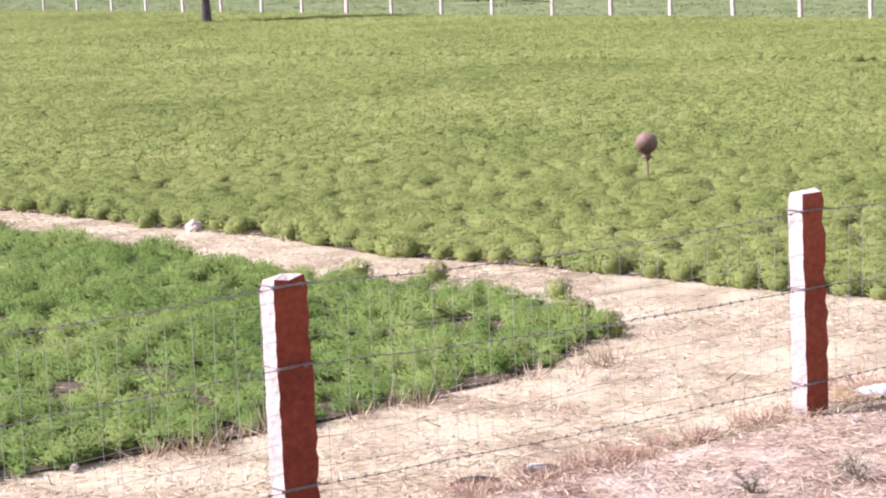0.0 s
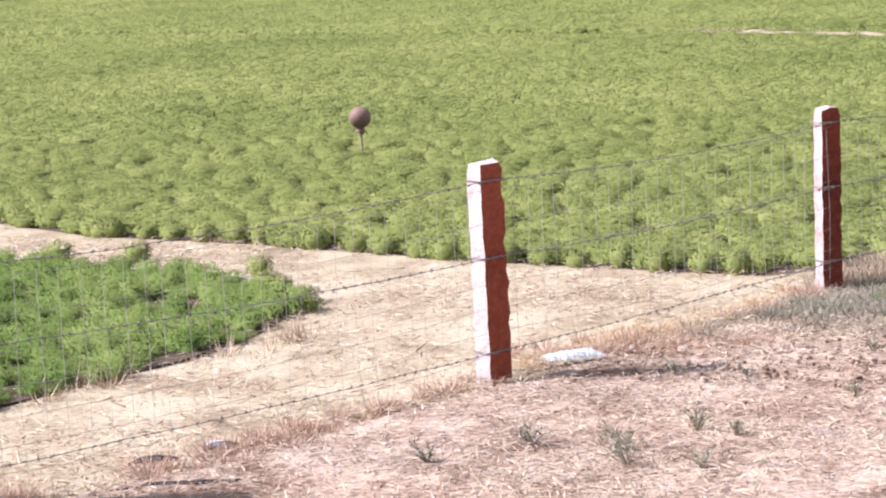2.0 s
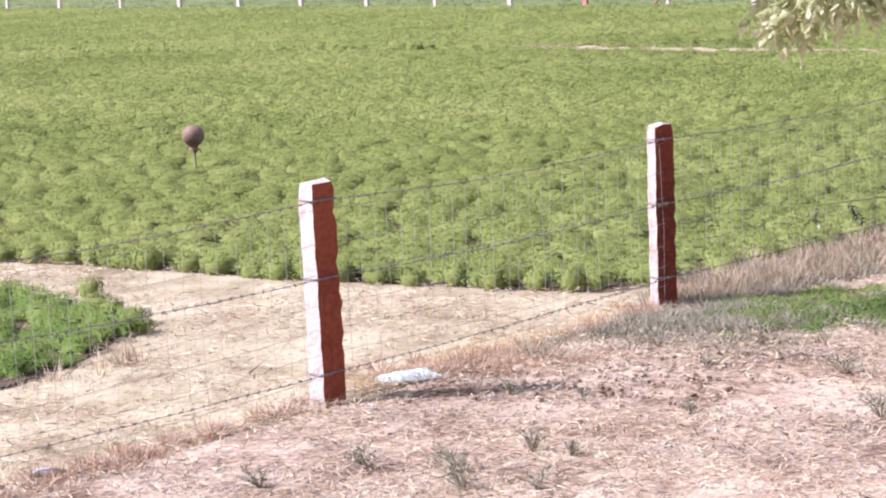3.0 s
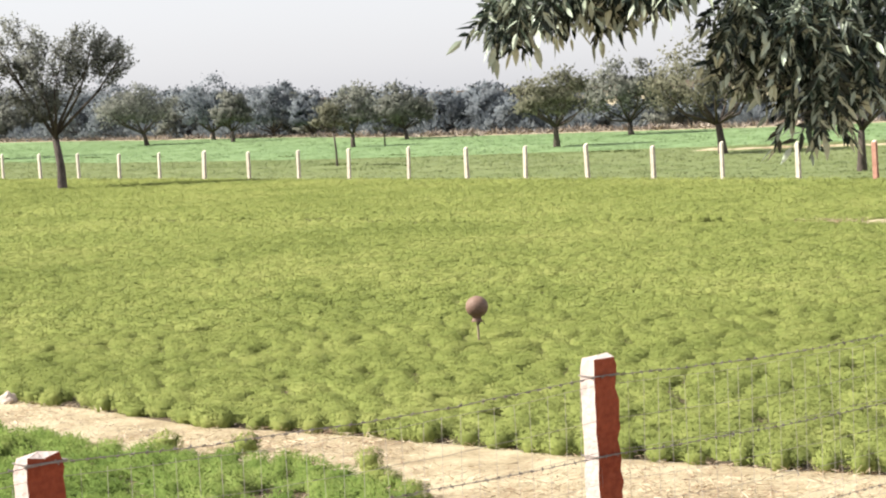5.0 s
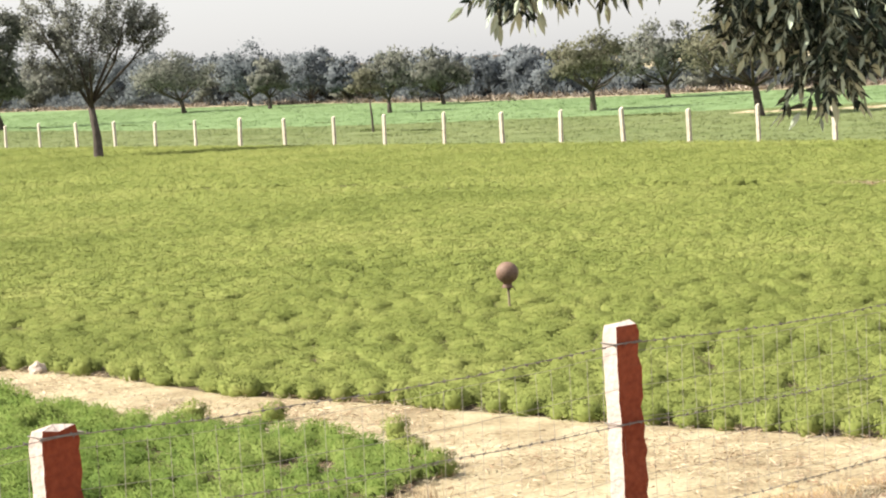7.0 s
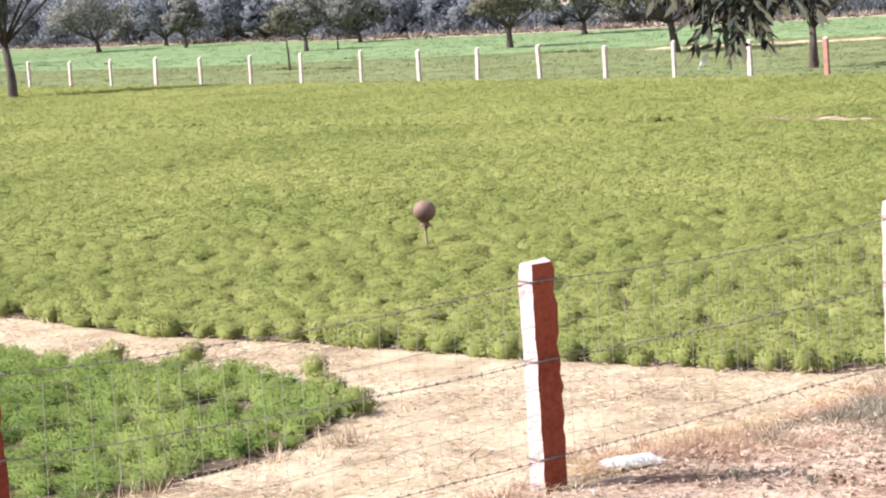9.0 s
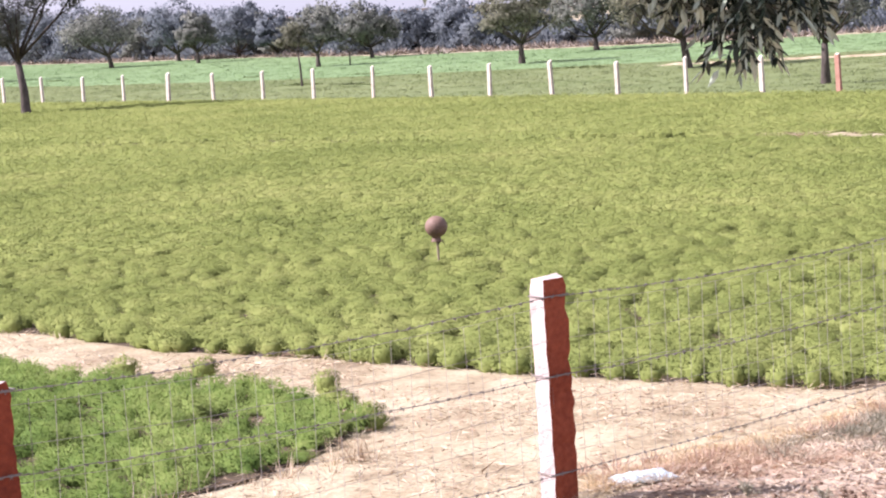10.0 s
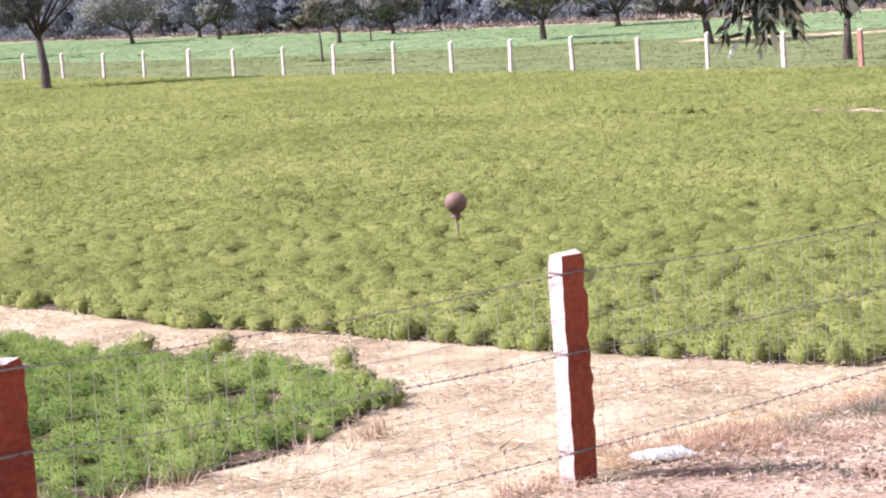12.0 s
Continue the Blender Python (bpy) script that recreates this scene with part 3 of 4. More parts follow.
tagged(raw("dry_grass", v, f, M_REDSTRAW), "matted reddish dead grass beside the sack", "dry grass", kind="stuff")

# crumbled red earth
lumps = []
for _ in range(260):
    cx, cy = rng.normal(2.75, 0.55), rng.normal(15.35, 0.5)
    r = abs(rng.normal(0, 0.011)) + 0.008
    b = dome(rng, r, r * rng.uniform(0.8, 1.3), 6, 3, 0.25)
    b[:, :, 0] += cx
    b[:, :, 1] += cy
    b[:, :, 2] += 0.045
    lumps.append(b.reshape(-1, 3))
v = np.concatenate(lumps)
tagged(raw("earth_crumbs", v, np.arange(len(v)).reshape(-1, 3), M_YARD), "crumbled reddish earth on the yard", "earth", kind="stuff")


def weed(xy, size, seed):
    """A small sprawling dry weed: thin forked stems with narrow leaves."""
    r = random.Random(seed)
    e = empty("weed", pose(xy[0], xy[1], 0.035), "small grey-green weed sprawling on the dry yard", "weed", "weeds on the yard")
    stems, leaves = [], []
    for _ in range(16):
        a, out = r.uniform(0, 6.28), r.uniform(0.25, 1.0)
        tip = Vector((math.cos(a) * out * 0.16, math.sin(a) * out * 0.16, r.uniform(0.06, 0.17))) * size
        mid = tip * 0.5 + Vector((0, 0, 0.025 * size))
        stems.append(tube([(0, 0, 0), mid, tip], [0.004, 0.003, 0.0015], 3))
        for _ in range(7):
            p = mid.lerp(tip, r.uniform(-0.4, 1.0))
            d = Vector((r.uniform(-1, 1), r.uniform(-1, 1), r.uniform(-0.2, 1))).normalized() * 0.04 * size
            w = d.cross(Vector((r.uniform(-1, 1), r.uniform(-1, 1), 1))).normalized() * 0.005
            leaves.append(([p - w, p + w, p + d], [(0, 1, 2)]))
    tagged(raw("stem", *join(stems), M_WEED, e), kind="stuff")
    tagged(raw("foliage", *join(leaves), M_WEED, e), kind="stuff")


for k, (wx, wy, ws) in enumerate([(0.81, 13.5, 1.1), (1.32, 13.25, 1.2), (1.8, 13.6, 1.0), (2.0, 13.42, 0.7), (1.3, 12.85, 1.2), (1.7, 12.7, 0.8), (3.95, 13.75, 1.2), (4.1, 15.1, 1.1),
                                  (3.3, 15.6, 0.7), (2.35, 15.0, 0.6), (2.9, 14.3, 0.6), (1.9, 15.2, 0.7), (0.2, 13.2, 0.8), (4.4, 14.5, 0.9)]):
    weed((wx, wy), ws, 40 + k)


# ---- near fence of stone posts, barbed wire and field mesh ----
def stone_post(name, parent, m, wx, wy, h, seed, pale=(0,), label="", lift=0.035, stone=None, light=None):
    """A hand-split stone post with scalloped edges and an uneven top. Sides: 0 -x, 1 -y, 2 +x, 3 +y."""
    r = random.Random(seed)
    nz = 26
    verts, faces, slots = [], [], []
    outline = [(-1, 1), (-1, 0), (-1, -1), (0, -1), (1, -1), (1, 0), (1, 1), (0, 1)]
    bend = r.uniform(-0.012, 0.012)
    for i in range(nz + 1):
        u = i / nz
        z = -0.25 + (h + 0.25) * u
        for k, (a, b) in enumerate(outline):
            j = 0.004 if a < 0 else 0.008 if b else 0.005
            notch = 0.005 * math.sin(i * 2.4 + seed) if a > 0 and b else 0.0
            px = a * wx / 2 * (1 - 0.06 * u) + notch + r.uniform(-j, j) + bend * 0.5 * math.sin(u * 5)
            py = b * wy / 2 * (1 - 0.06 * u) + r.uniform(-j, j)
            zz = z + (r.uniform(-0.012, 0.012) if i < nz else (lift if a > 0 else -0.01) + r.uniform(-0.015, 0.012))
            if i == nz:
                px, py = px * 0.9, py * 0.9
            verts.append((px, py, zz))
    for i in range(nz):
        for k in range(8):
            k2 = (k + 1) % 8
            faces.append((i * 8 + k, i * 8 + k2, (i + 1) * 8 + k2, (i + 1) * 8 + k))
            # sides listed in pale take the second, paler stone, as does the top
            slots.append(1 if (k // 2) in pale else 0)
    verts.append((0.0, 0.0, h + 0.015))
    top = len(verts) - 1
    for k in range(8):
        faces.append((nz * 8 + k, nz * 8 + (k + 1) % 8, top))
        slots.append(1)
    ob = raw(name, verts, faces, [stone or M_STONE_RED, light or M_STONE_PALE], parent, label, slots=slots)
    ob.matrix_local = m
    return ob


fence = empty("wire_fence", pose(FENCE[2][0], FENCE[2][1], 0), "barbed wire and mesh fence on red split-stone posts", "fence")
off = Vector((FENCE[2][0], FENCE[2][1], 0))
POST_TURN = (41.5, 41.5, 39, 20, 41.5)
SIZES = [(0.2, 0.14, 1.48), (0.235, 0.135, 1.44), (0.2, 0.14, 1.49), (0.175, 0.125, 1.47), (0.18, 0.13, 1.5)]
for k, ((px, py), (sx, sy, sh)) in enumerate(zip(FENCE, SIZES)):
    stone_post("post", fence, pose(px - off.x, py - off.y, 0, 0, 0.6 * (k - 2), POST_TURN[k]), sx, sy, sh, 60 + k, label="split red sandstone post with a pale side", lift=(0.02, 0.0, 0.015, -0.01, 0.02)[k])
front = Vector((0.67, -0.74, 0)) * 0.085


def strand(a, b, radius, sag, n=14, barbs=0, rng=None):
    pieces = []
    pts = []
    for i in range(n + 1):
        u = i / n
        p = Vector(a).lerp(Vector(b), u)
        p.z -= sag * 4 * u * (1 - u)
        if rng:
            p.z += rng.uniform(-0.006, 0.006)
        pts.append(p)
    pieces.append(tube(pts, [radius] * (n + 1), 4))
    for i in range(barbs):
        u = (i + 0.5) / barbs
        p = Vector(a).lerp(Vector(b), u)
        p.z -= sag * 4 * u * (1 - u)
        for _ in range(2):
            d = Vector((rng.uniform(-1, 1), rng.uniform(-1, 1), rng.uniform(-1, 1))).normalized() * 0.018
            pieces.append(tube([p - d, p + d], [0.0022, 0.0022], 3))
        d = (Vector(b) - Vector(a)).normalized() * 0.012
        pieces.append(tube([p - d, p + d], [radius * 1.8] * 2, 4))
    return join(pieces)


HEIGHTS = [(1.45, 0.95, 0.27), (1.4, 0.95, 0.27), (1.38, 0.87, 0.24), (1.36, 0.86, 0.28), (1.4, 0.9, 0.28)]
r = random.Random(9)
for k in range(4):
    a2, b2 = Vector((*FENCE[k], 0)) - off + front, Vector((*FENCE[k + 1], 0)) - off + front
    for i, sag in enumerate((0.05, 0.03, 0.015)):
        a, b = a2 + Vector((0, 0, HEIGHTS[k][i])), b2 + Vector((0, 0, HEIGHTS[k + 1][i]))
        raw("barbed_wire", *strand(a, b, 0.0026, sag, 16, 44, r), M_WIRE, fence, "rusty barbed wire strand")
    pieces = []
    back = -front * 0.35
    for i in range(28):
        u = (i + 0.5 + r.uniform(-0.12, 0.12)) / 28
        p = a2.lerp(b2, u) + back
        top = 1.33 - 0.2 * u * (1 - u) + r.uniform(-0.02, 0.02)
        pieces.append(tube([p + Vector((0, 0, 0.04)), p + Vector((r.uniform(-0.02, 0.02), 0, top * 0.5)), p + Vector((0, 0, top))], [0.0014] * 3, 3))
    for z in (0.08, 0.22, 0.37, 0.53, 0.7, 0.9, 1.1, 1.32):
        pieces.append(strand(a2 + back + Vector((0, 0, z)), b2 + back + Vector((0, 0, z)), 0.0014, 0.05, 12, 0, r))
    tagged(raw("wire_mesh", *join(pieces), M_MESHWIRE, fence, "thin galvanised field mesh"), kind="stuff")
for k, (px, py) in enumerate(FENCE):
    for z in HEIGHTS[k]:
        sx, sy, _ = SIZES[k]
        c, s_ = math.cos(radians(POST_TURN[k])), math.sin(radians(POST_TURN[k]))
        ring = []
        for a, b in ((-1, -1), (1, -1), (1, 1), (-1, 1), (-1, -1)):
            lx, ly = a * (sx / 2 + 0.006), b * (sy / 2 + 0.006)
            ring.append((px - off.x + c * lx - s_ * ly, py - off.y + s_ * lx + c * ly, z))
        raw("tie_wire", *tube(ring, [0.004] * 5, 4), M_WIRE, fence)

# ---- far fence ----
far_fence = empty("stone_post_fence", pose(FAR_POSTS[10][0], FAR_POSTS[10][1], 0), "long row of pale stone fence posts across the fields", "fence")
r = random.Random(31)
for k, (px, py) in enumerate(FAR_POSTS):
    red = k == 19
    stone_post("post", far_fence, pose(px - FAR_POSTS[10][0], py - FAR_POSTS[10][1], 0, r.uniform(-1, 1), r.uniform(-1.5, 1.5), 39 + r.uniform(-5, 5)),
               0.09 + r.uniform(-0.015, 0.02), 0.14 + r.uniform(-0.02, 0.03), 1.15 + r.uniform(-0.04, 0.05), 100 + k, () if red else (0, 3), "pink sandstone post" if red else "pale stone post", stone=M_STONE_PINK if red else M_STONE_CREAM, light=M_STONE_CREAM)
bx, by = FAR_POSTS[20]
raw("brace", *tube([(bx - 0.45 - FAR_POSTS[10][0], by + 0.1 - FAR_POSTS[10][1], 0.0), (bx - 0.06 - FAR_POSTS[10][0], by - FAR_POSTS[10][1], 0.52)], [0.042, 0.036], 6, 0.1, r), M_STONE_PINK, far_fence, "slanting red stone brace")


# ---- clay pot on a stick ----
def lathe(profile, n=40):
    verts, faces = [], []
    for rr, z in profile:
        for k in range(n):
            a = 2 * math.pi * k / n
            verts.append((rr * math.cos(a), rr * math.sin(a), z))
    for i in range(len(profile) - 1):
        for k in range(n):
            k2 = (k + 1) % n
            faces.append((i * n + k, i * n + k2, (i + 1) * n + k2, (i + 1) * n + k))
    return verts, faces


scare = empty("pot_on_stick", pose(-0.055, 29.9, 0, 0, 2, 0), "round brown clay pot upturned on a stick in the crop", "clay pot")
R, ZC = 0.142, 0.487
profile = [(0.05, ZC - 0.185), (0.068, ZC - 0.19), (0.072, ZC - 0.18), (0.06, ZC - 0.165), (0.055, ZC - 0.145)]
profile += [(R * math.sin(radians(a)), ZC - R * math.cos(radians(a)) * 0.97) for a in range(24, 181, 9)]
raw("pot", *lathe(profile), M_CLAY, scare, smooth=True)
raw("stick", *tube([(0.03, 0, -0.2), (0.02, 0.01, 0.1), (0.008, 0.0, 0.3), (0, 0, 0.5)], [0.017, 0.016, 0.015, 0.013], 8, 0.12, random.Random(3)), M_WOOD, scare, "peeled wooden stick")
bits = []
r = random.Random(8)
for _ in range(9):
    p = Vector((0.05 + r.uniform(-0.03, 0.03), -0.02 + r.uniform(-0.02, 0.02), ZC - 0.17 + r.uniform(-0.03, 0.03)))
    bits.append(tube([p, p + Vector((r.uniform(-0.03, 0.03), r.uniform(-0.03, 0.03), -r.uniform(0.01, 0.05)))], [0.006, 0.003], 4))
raw("rope_knot", *join(bits), M_BLACK, scare, "dark frayed cord below the pot")


# ---- stones, sack and scraps ----
def lump(name, xy, size, mat, label, category, seed, z=0.0, group="", squash=0.7):
    bm = bmesh.new()
    bmesh.ops.create_icosphere(bm, subdivisions=3, radius=1.0)
    for v in bm.verts:
        q = v.co.copy()
        v.co *= 1 + 0.35 * noise.noise(q * 1.3 + Vector((seed, 0, 0))) + 0.12 * noise.noise(q * 4 + Vector((0, seed, 0)))
        v.co = Vector((v.co.x * size[0] / 2, v.co.y * size[1] / 2, max(v.co.z, -0.5) * size[2] / 2 * 1.2 + size[2] * 0.3))
    me = bpy.data.meshes.new(name)
    bm.to_mesh(me)
    bm.free()
    me.materials.append(mat)
    ob = new(name, me)
    ob.matrix_world = pose(xy[0], xy[1], z, 0, 0, seed * 37 % 360)
    return tagged(ob, label, category, group)


lump("stone", (-5.25, 26.2), (0.2, 0.16, 0.15), M_ROCK, "pale pinkish stone at the crop's edge", "stone", 1, 0.0)
for k, (sx, sy, d) in enumerate([(-3.35, 20.2, 0.09), (-3.2, 20.35, 0.07), (-2.95, 20.1, 0.05), (-3.95, 14.3, 0.06), (-0.95, 19.95, 0.08), (0.98, 15.1, 0.07), (3.05, 14.1, 0.06), (1.72, 16.1, 0.08)]):
    lump("stone", (sx, sy), (d, d * 0.8, d * 0.6), M_ROCK, "small pale stone lying on the earth", "stone", 3 + k, 0.025, "loose small stones")


def sack(xy):
    """A crumpled flat sack: a folded sheet with ridges and a torn corner."""
    n = 26
    verts, faces = [], []
    for side in (1, 0):
        for j in range(n + 1):
            for i in range(n + 1):
                u, w = i / n * 2 - 1, j / n * 2 - 1
                edge_ = max(abs(u), abs(w))
                fall = (1 - edge_ ** 4)
                px = u * 0.21 * (1 + 0.15 * noise.noise(Vector((w * 2, 1, 3))))
                py = w * 0.12 * (1 + 0.25 * noise.noise(Vector((u * 2.5, 4, 3))))
                h = 0.75 * (0.02 + 0.028 * (u + 1) / 2 + 0.05 * abs(noise.noise(Vector((u * 2.6, w * 2.2, 0.5)))) + 0.02 * noise.noise(Vector((u * 7, w * 7, 2)))) * fall
                verts.append((px, py, max(h, 0.002) if side else -0.005))
    m = (n + 1) ** 2
    for j in range(n):
        for i in range(n):
            q = j * (n + 1) + i
            faces.append((q, q + 1, q + n + 2, q + n + 1))
            faces.append((m + q, m + q + n + 1, m + q + n + 2, m + q + 1))
    ring = [i for i in range(n + 1)] + [j * (n + 1) + n for j in range(1, n + 1)] + [n * (n + 1) + i for i in range(n - 1, -1, -1)] + [j * (n + 1) for j in range(n - 1, 0, -1)]
    for a, b in zip(ring, ring[1:] + ring[:1]):
        faces.append((a, m + a, m + b, b))
    ob = raw("plastic_sack", verts, faces, M_SACK, smooth=True)
    ob.matrix_world = pose(xy[0], xy[1], 0.042, 0, 0, 14)
    return tagged(ob, "crumpled pale plastic sack lying beside a fence post", "sack")


sack((1.3, 15.98))
r = random.Random(14)
ob = raw("rubber_strip", *tube([(-0.15, 0, 0.012), (-0.07, 0.02, 0.03), (0.02, 0, 0.034), (0.1, -0.015, 0.026), (0.15, 0.015, 0.012)], [0.012, 0.022, 0.026, 0.02, 0.01], 7, 0.3, r), M_BLACK)
ob.matrix_world = pose(-1.4, 13.62, 0.03, 0, 0, 15)
tagged(ob, "torn black rubber strip lying in the straw", "rubber scrap")
ob = raw("plastic_scrap", *tube([(-0.13, 0, 0.012), (-0.05, 0.02, 0.025), (0.03, -0.005, 0.03), (0.12, 0.02, 0.012)], [0.012, 0.028, 0.022, 0.01], 6, 0.3, r), M_GREY)
ob.matrix_world = pose(-1.02, 13.88, 0.035, 0, 0, 25)
tagged(ob, "crumpled grey plastic scrap on the straw", "plastic scrap")
ob = raw("dark_branch", *tube([(-0.36, 0, 0.008), (-0.15, 0.03, 0.018), (0.12, -0.015, 0.02), (0.34, 0.03, 0.008)], [0.009, 0.016, 0.017, 0.008], 7, 0.25, r), M_BLACK)
ob.matrix_world = pose(-1.2, 13.02, 0.03, 0, 0, 3)
tagged(ob, "blackened dry branch lying on the yard", "branch")
ob = raw("dry_twig", *tube([(-0.2, 0, 0.01), (-0.05, 0.03, 0.03), (0.1, 0.0, 0.02), (0.22, -0.05, 0.008)], [0.006, 0.006, 0.005, 0.003], 5), M_STRAW)
ob.matrix_world = pose(2.35, 16.0, 0.04, 0, 0, -20)
tagged(ob, "bleached dry twig lying on the yard", "twig")


def bund(a, b, w, h, mat, label, seed):
    """A low ridge of earth with an uneven crest."""
    a, b = Vector(a), Vector(b)
    d = (b - a).normalized()
    s = Vector((-d.y, d.x, 0))
    n = 50
    verts, faces = [], []
    for i in range(n + 1):
        u = i / n
        p = a.lerp(b, u)
        k = min(1, 8 * u, 8 * (1 - u)) * (0.7 + 0.6 * noise.noise(Vector((u * 14, seed, 0))))
        for t, z in ((-1, 0), (-0.5, 0.75), (0, 1), (0.5, 0.7), (1, 0)):
            verts.append(p + s * (t * w / 2 * (1 + 0.2 * noise.noise(Vector((u * 20, t, seed))))) + Vector((0, 0, z * h * max(k, 0.05) - 0.01)))
    for i in range(n):
        for k in range(4):
            faces.append((i * 5 + k, i * 5 + k + 1, (i + 1) * 5 + k + 1, (i + 1) * 5 + k))
    return tagged(raw("earth_bund", verts, faces, mat, smooth=True), label, "earth bund", kind="structure")


bund((7.2, 49.85, 0), (13.4, 42.6, 0), 0.6, 0.165, M_TRACK, "bare pale earth bund across the crop", 1)
bund((9.0, 103.0, 0), (22, 96.0, 0), 0.55, 0.16, M_TRACK, "long pale earth bund in the pasture", 2)
rng = np.random.default_rng(67)
# tuft rows stand in for narrow dark ditches, darkened by their own shading
for a, b in (((-6.5, 107.5), (-2.6, 101.0)), ((-12.5, 128.0), (-0.5, 114.5)), ((1.0, 114.0), (8.0, 104.5)), ((-40.0, 166.0), (-18.0, 138.0))):
    n = int(7 * math.hypot(b[0] - a[0], b[1] - a[1]))
    pts = np.array(a)[None] + rng.uniform(0, 1, (n, 1)) * (np.array(b) - np.array(a))[None] + rng.normal(0, 0.14, (n, 2))
    pts = pts[wave(pts, 0.8, 2.0) > 0.05]
    v, f = scatter([strokes(rng, 16, 0.22, 0.06, 0.07, 0.05) for _ in range(4)], rng, pts, 0.02, np.ones(len(pts)), rng.uniform(0.5, 1.1, len(pts)))
    tagged(raw("furrow_grass", v, f, M_MEADOW), "uneven grass row added for a dark ditch line in the pasture", "grass", kind="stuff")
rng = np.random.default_rng(71)
s = rng.uniform(0, 1, 220)
pts = np.array([6.9, 50.2])[None] + s[:, None] * np.array([[6.8, -7.9]]) + rng.normal(0, 0.25, (220, 2))
v, f = scatter(GRASS_T, rng, pts, 0.0, rng.uniform(1.0, 2.0, 220), rng.uniform(0.4, 1.0, 220))
tagged(raw("dry_grass", v, f, M_STRAW), "bleached grass along the bund in the crop", "dry grass", kind="stuff")


# ---- trees ----
def tree(kind, label, xy, h, w, mat, seed, fork=0.3, lobes=60, leaves=100, leaf=0.2, lean=0.0, open_top=0.0, trunk_r=0.0, group="", gap=None, off=0.0, tight=0.064, vee=0.14, masses=(), spur=0.0):
    """A tapered trunk, limbs that bend towards the crown's lobes, and a crown of loose leaf clusters."""
    r = np.random.default_rng(seed)
    e = empty(kind, pose(xy[0], xy[1], 0, 0, 0, 0), label, "tree", group)
    tr = trunk_r or 0.028 * h + 0.03
    top = np.array([lean * h * 0.3 + off * 0.3, r.normal(0, 0.02) * h, fork * h])
    pieces = [tube([(0, 0, -0.3), (0, 0, 0), (top[0] * 0.25, top[1], top[2] * 0.45), top], [tr * 1.6, tr * 1.3, tr, tr * 0.8], 9, 0.12, random.Random(seed))]
    centres = []
    while len(centres) < lobes:
        a, q = r.uniform(0, 2 * np.pi), np.sqrt(r.uniform(0, 1))
        zt = h * (0.97 - 0.4 * q ** 2.4)
        zb = h * (fork + 0.04 + vee * q ** 1.3)
        z = zb + (zt - zb) * r.uniform(0.05, 1) ** 0.8 if zt > zb else zt
        p = np.array([math.cos(a) * q * w / 2 + off + lean * (z - top[2]), math.sin(a) * q * w / 2, z])
        if masses:
            mx, mz, rx, rz = masses[int(r.integers(0, len(masses)))]
            g = r.normal(0, 1, 3)
            g *= r.uniform(0.25, 1) ** 0.4 / np.linalg.norm(g)
            p = np.array([mx + g[0] * rx, g[1] * rx * 1.05, mz + g[2] * rz])
        if r.uniform() < 0.35 * (wave(p[None, :2] + p[2], 6.0 / w, seed)[0] > 0.2):
            continue
        if gap and abs(p[0] - gap[0]) < gap[1] and abs(p[2] - gap[2]) < gap[3]:
            continue
        if np.linalg.norm(p - top) < 0.13 * h:
            continue
        centres.append(p)
    centres = np.array(centres)
    around = np.arctan2(centres[:, 1], centres[:, 0] - off)
    reach = np.hypot(centres[:, 0] - off, centres[:, 1]) + 0.25 * centres[:, 2]
    mains = [int(max(np.where((around >= a) & (around < a + np.pi / 4.5))[0], key=lambda i: reach[i], default=0)) for a in np.arange(-np.pi, np.pi - 0.01, np.pi / 4.5)]
    rest = [int(k) for k in np.argsort(np.linalg.norm(centres - top, axis=1)) if k not in mains]
    order = list(dict.fromkeys(mains)) + rest
    nodes = []
    for rank, k in enumerate(order):
        c = centres[k]
        if rank < len(order) - len(rest) or not nodes:
            start, r0 = top + r.normal(0, 0.006 * h, 3), tr * 0.46
        else:
            near = min(nodes, key=lambda nd: np.linalg.norm(nd[0] - c) + 0.6 * max(0, nd[0][2] - c[2]))
            start, r0 = near[0], near[1] * 0.7
        mid = (start + c) / 2 + np.array([0, 0, -0.1]) * np.linalg.norm(c - start) * r.uniform(-0.4, 1.2) + r.normal(0, 0.05, 3) * np.linalg.norm(c - start)
        r0 = max(r0, 0.012 * h / 5)
        pieces.append(tube([start, mid, c], [r0, r0 * 0.7, r0 * 0.25], 5))
        nodes += [(mid, r0 * 0.7), (start * 0.3 + mid * 0.7, r0 * 0.75), (c * 0.8 + mid * 0.2, r0 * 0.4)]
    raw("trunk", *join(pieces), M_BARK, e, smooth=True)
    tris, soft = [], []
    heart = centres.mean(0) + (0, 0, -0.1 * h)
    if lobes > 100:
        centres = np.concatenate([centres, [nd[0] for nd in nodes[3 * 10 :: 6]]])
    for c in centres:
        n = int(leaves * r.uniform(0.5, 1.4) * (1 - open_top * (c[2] / h > 0.75)))
        s = w * tight * r.uniform(0.75, 1.3)
        p = c + r.normal(0, 1, (n, 3)) * (s, s, s * 0.62)
        if spur:
            out = c - top + r.normal(0, 0.9, 3)
            p = c + out / np.linalg.norm(out) * r.uniform(-0.5, 0.6, (n, 1)) * spur + r.normal(0, 0.5, (n, 3)) * s
        d = r.normal(0, 1, (n, 3)) + (0, 0, 0.3)
        d /= np.linalg.norm(d, axis=1, keepdims=True)
        t = np.cross(d, r.normal(0, 1, (n, 3)))
        t /= np.linalg.norm(t, axis=1, keepdims=True)
        ln, wd = leaf * r.uniform(0.5, 1.3, (n, 1)), leaf * 0.4 * r.uniform(0.6, 1.3, (n, 1))
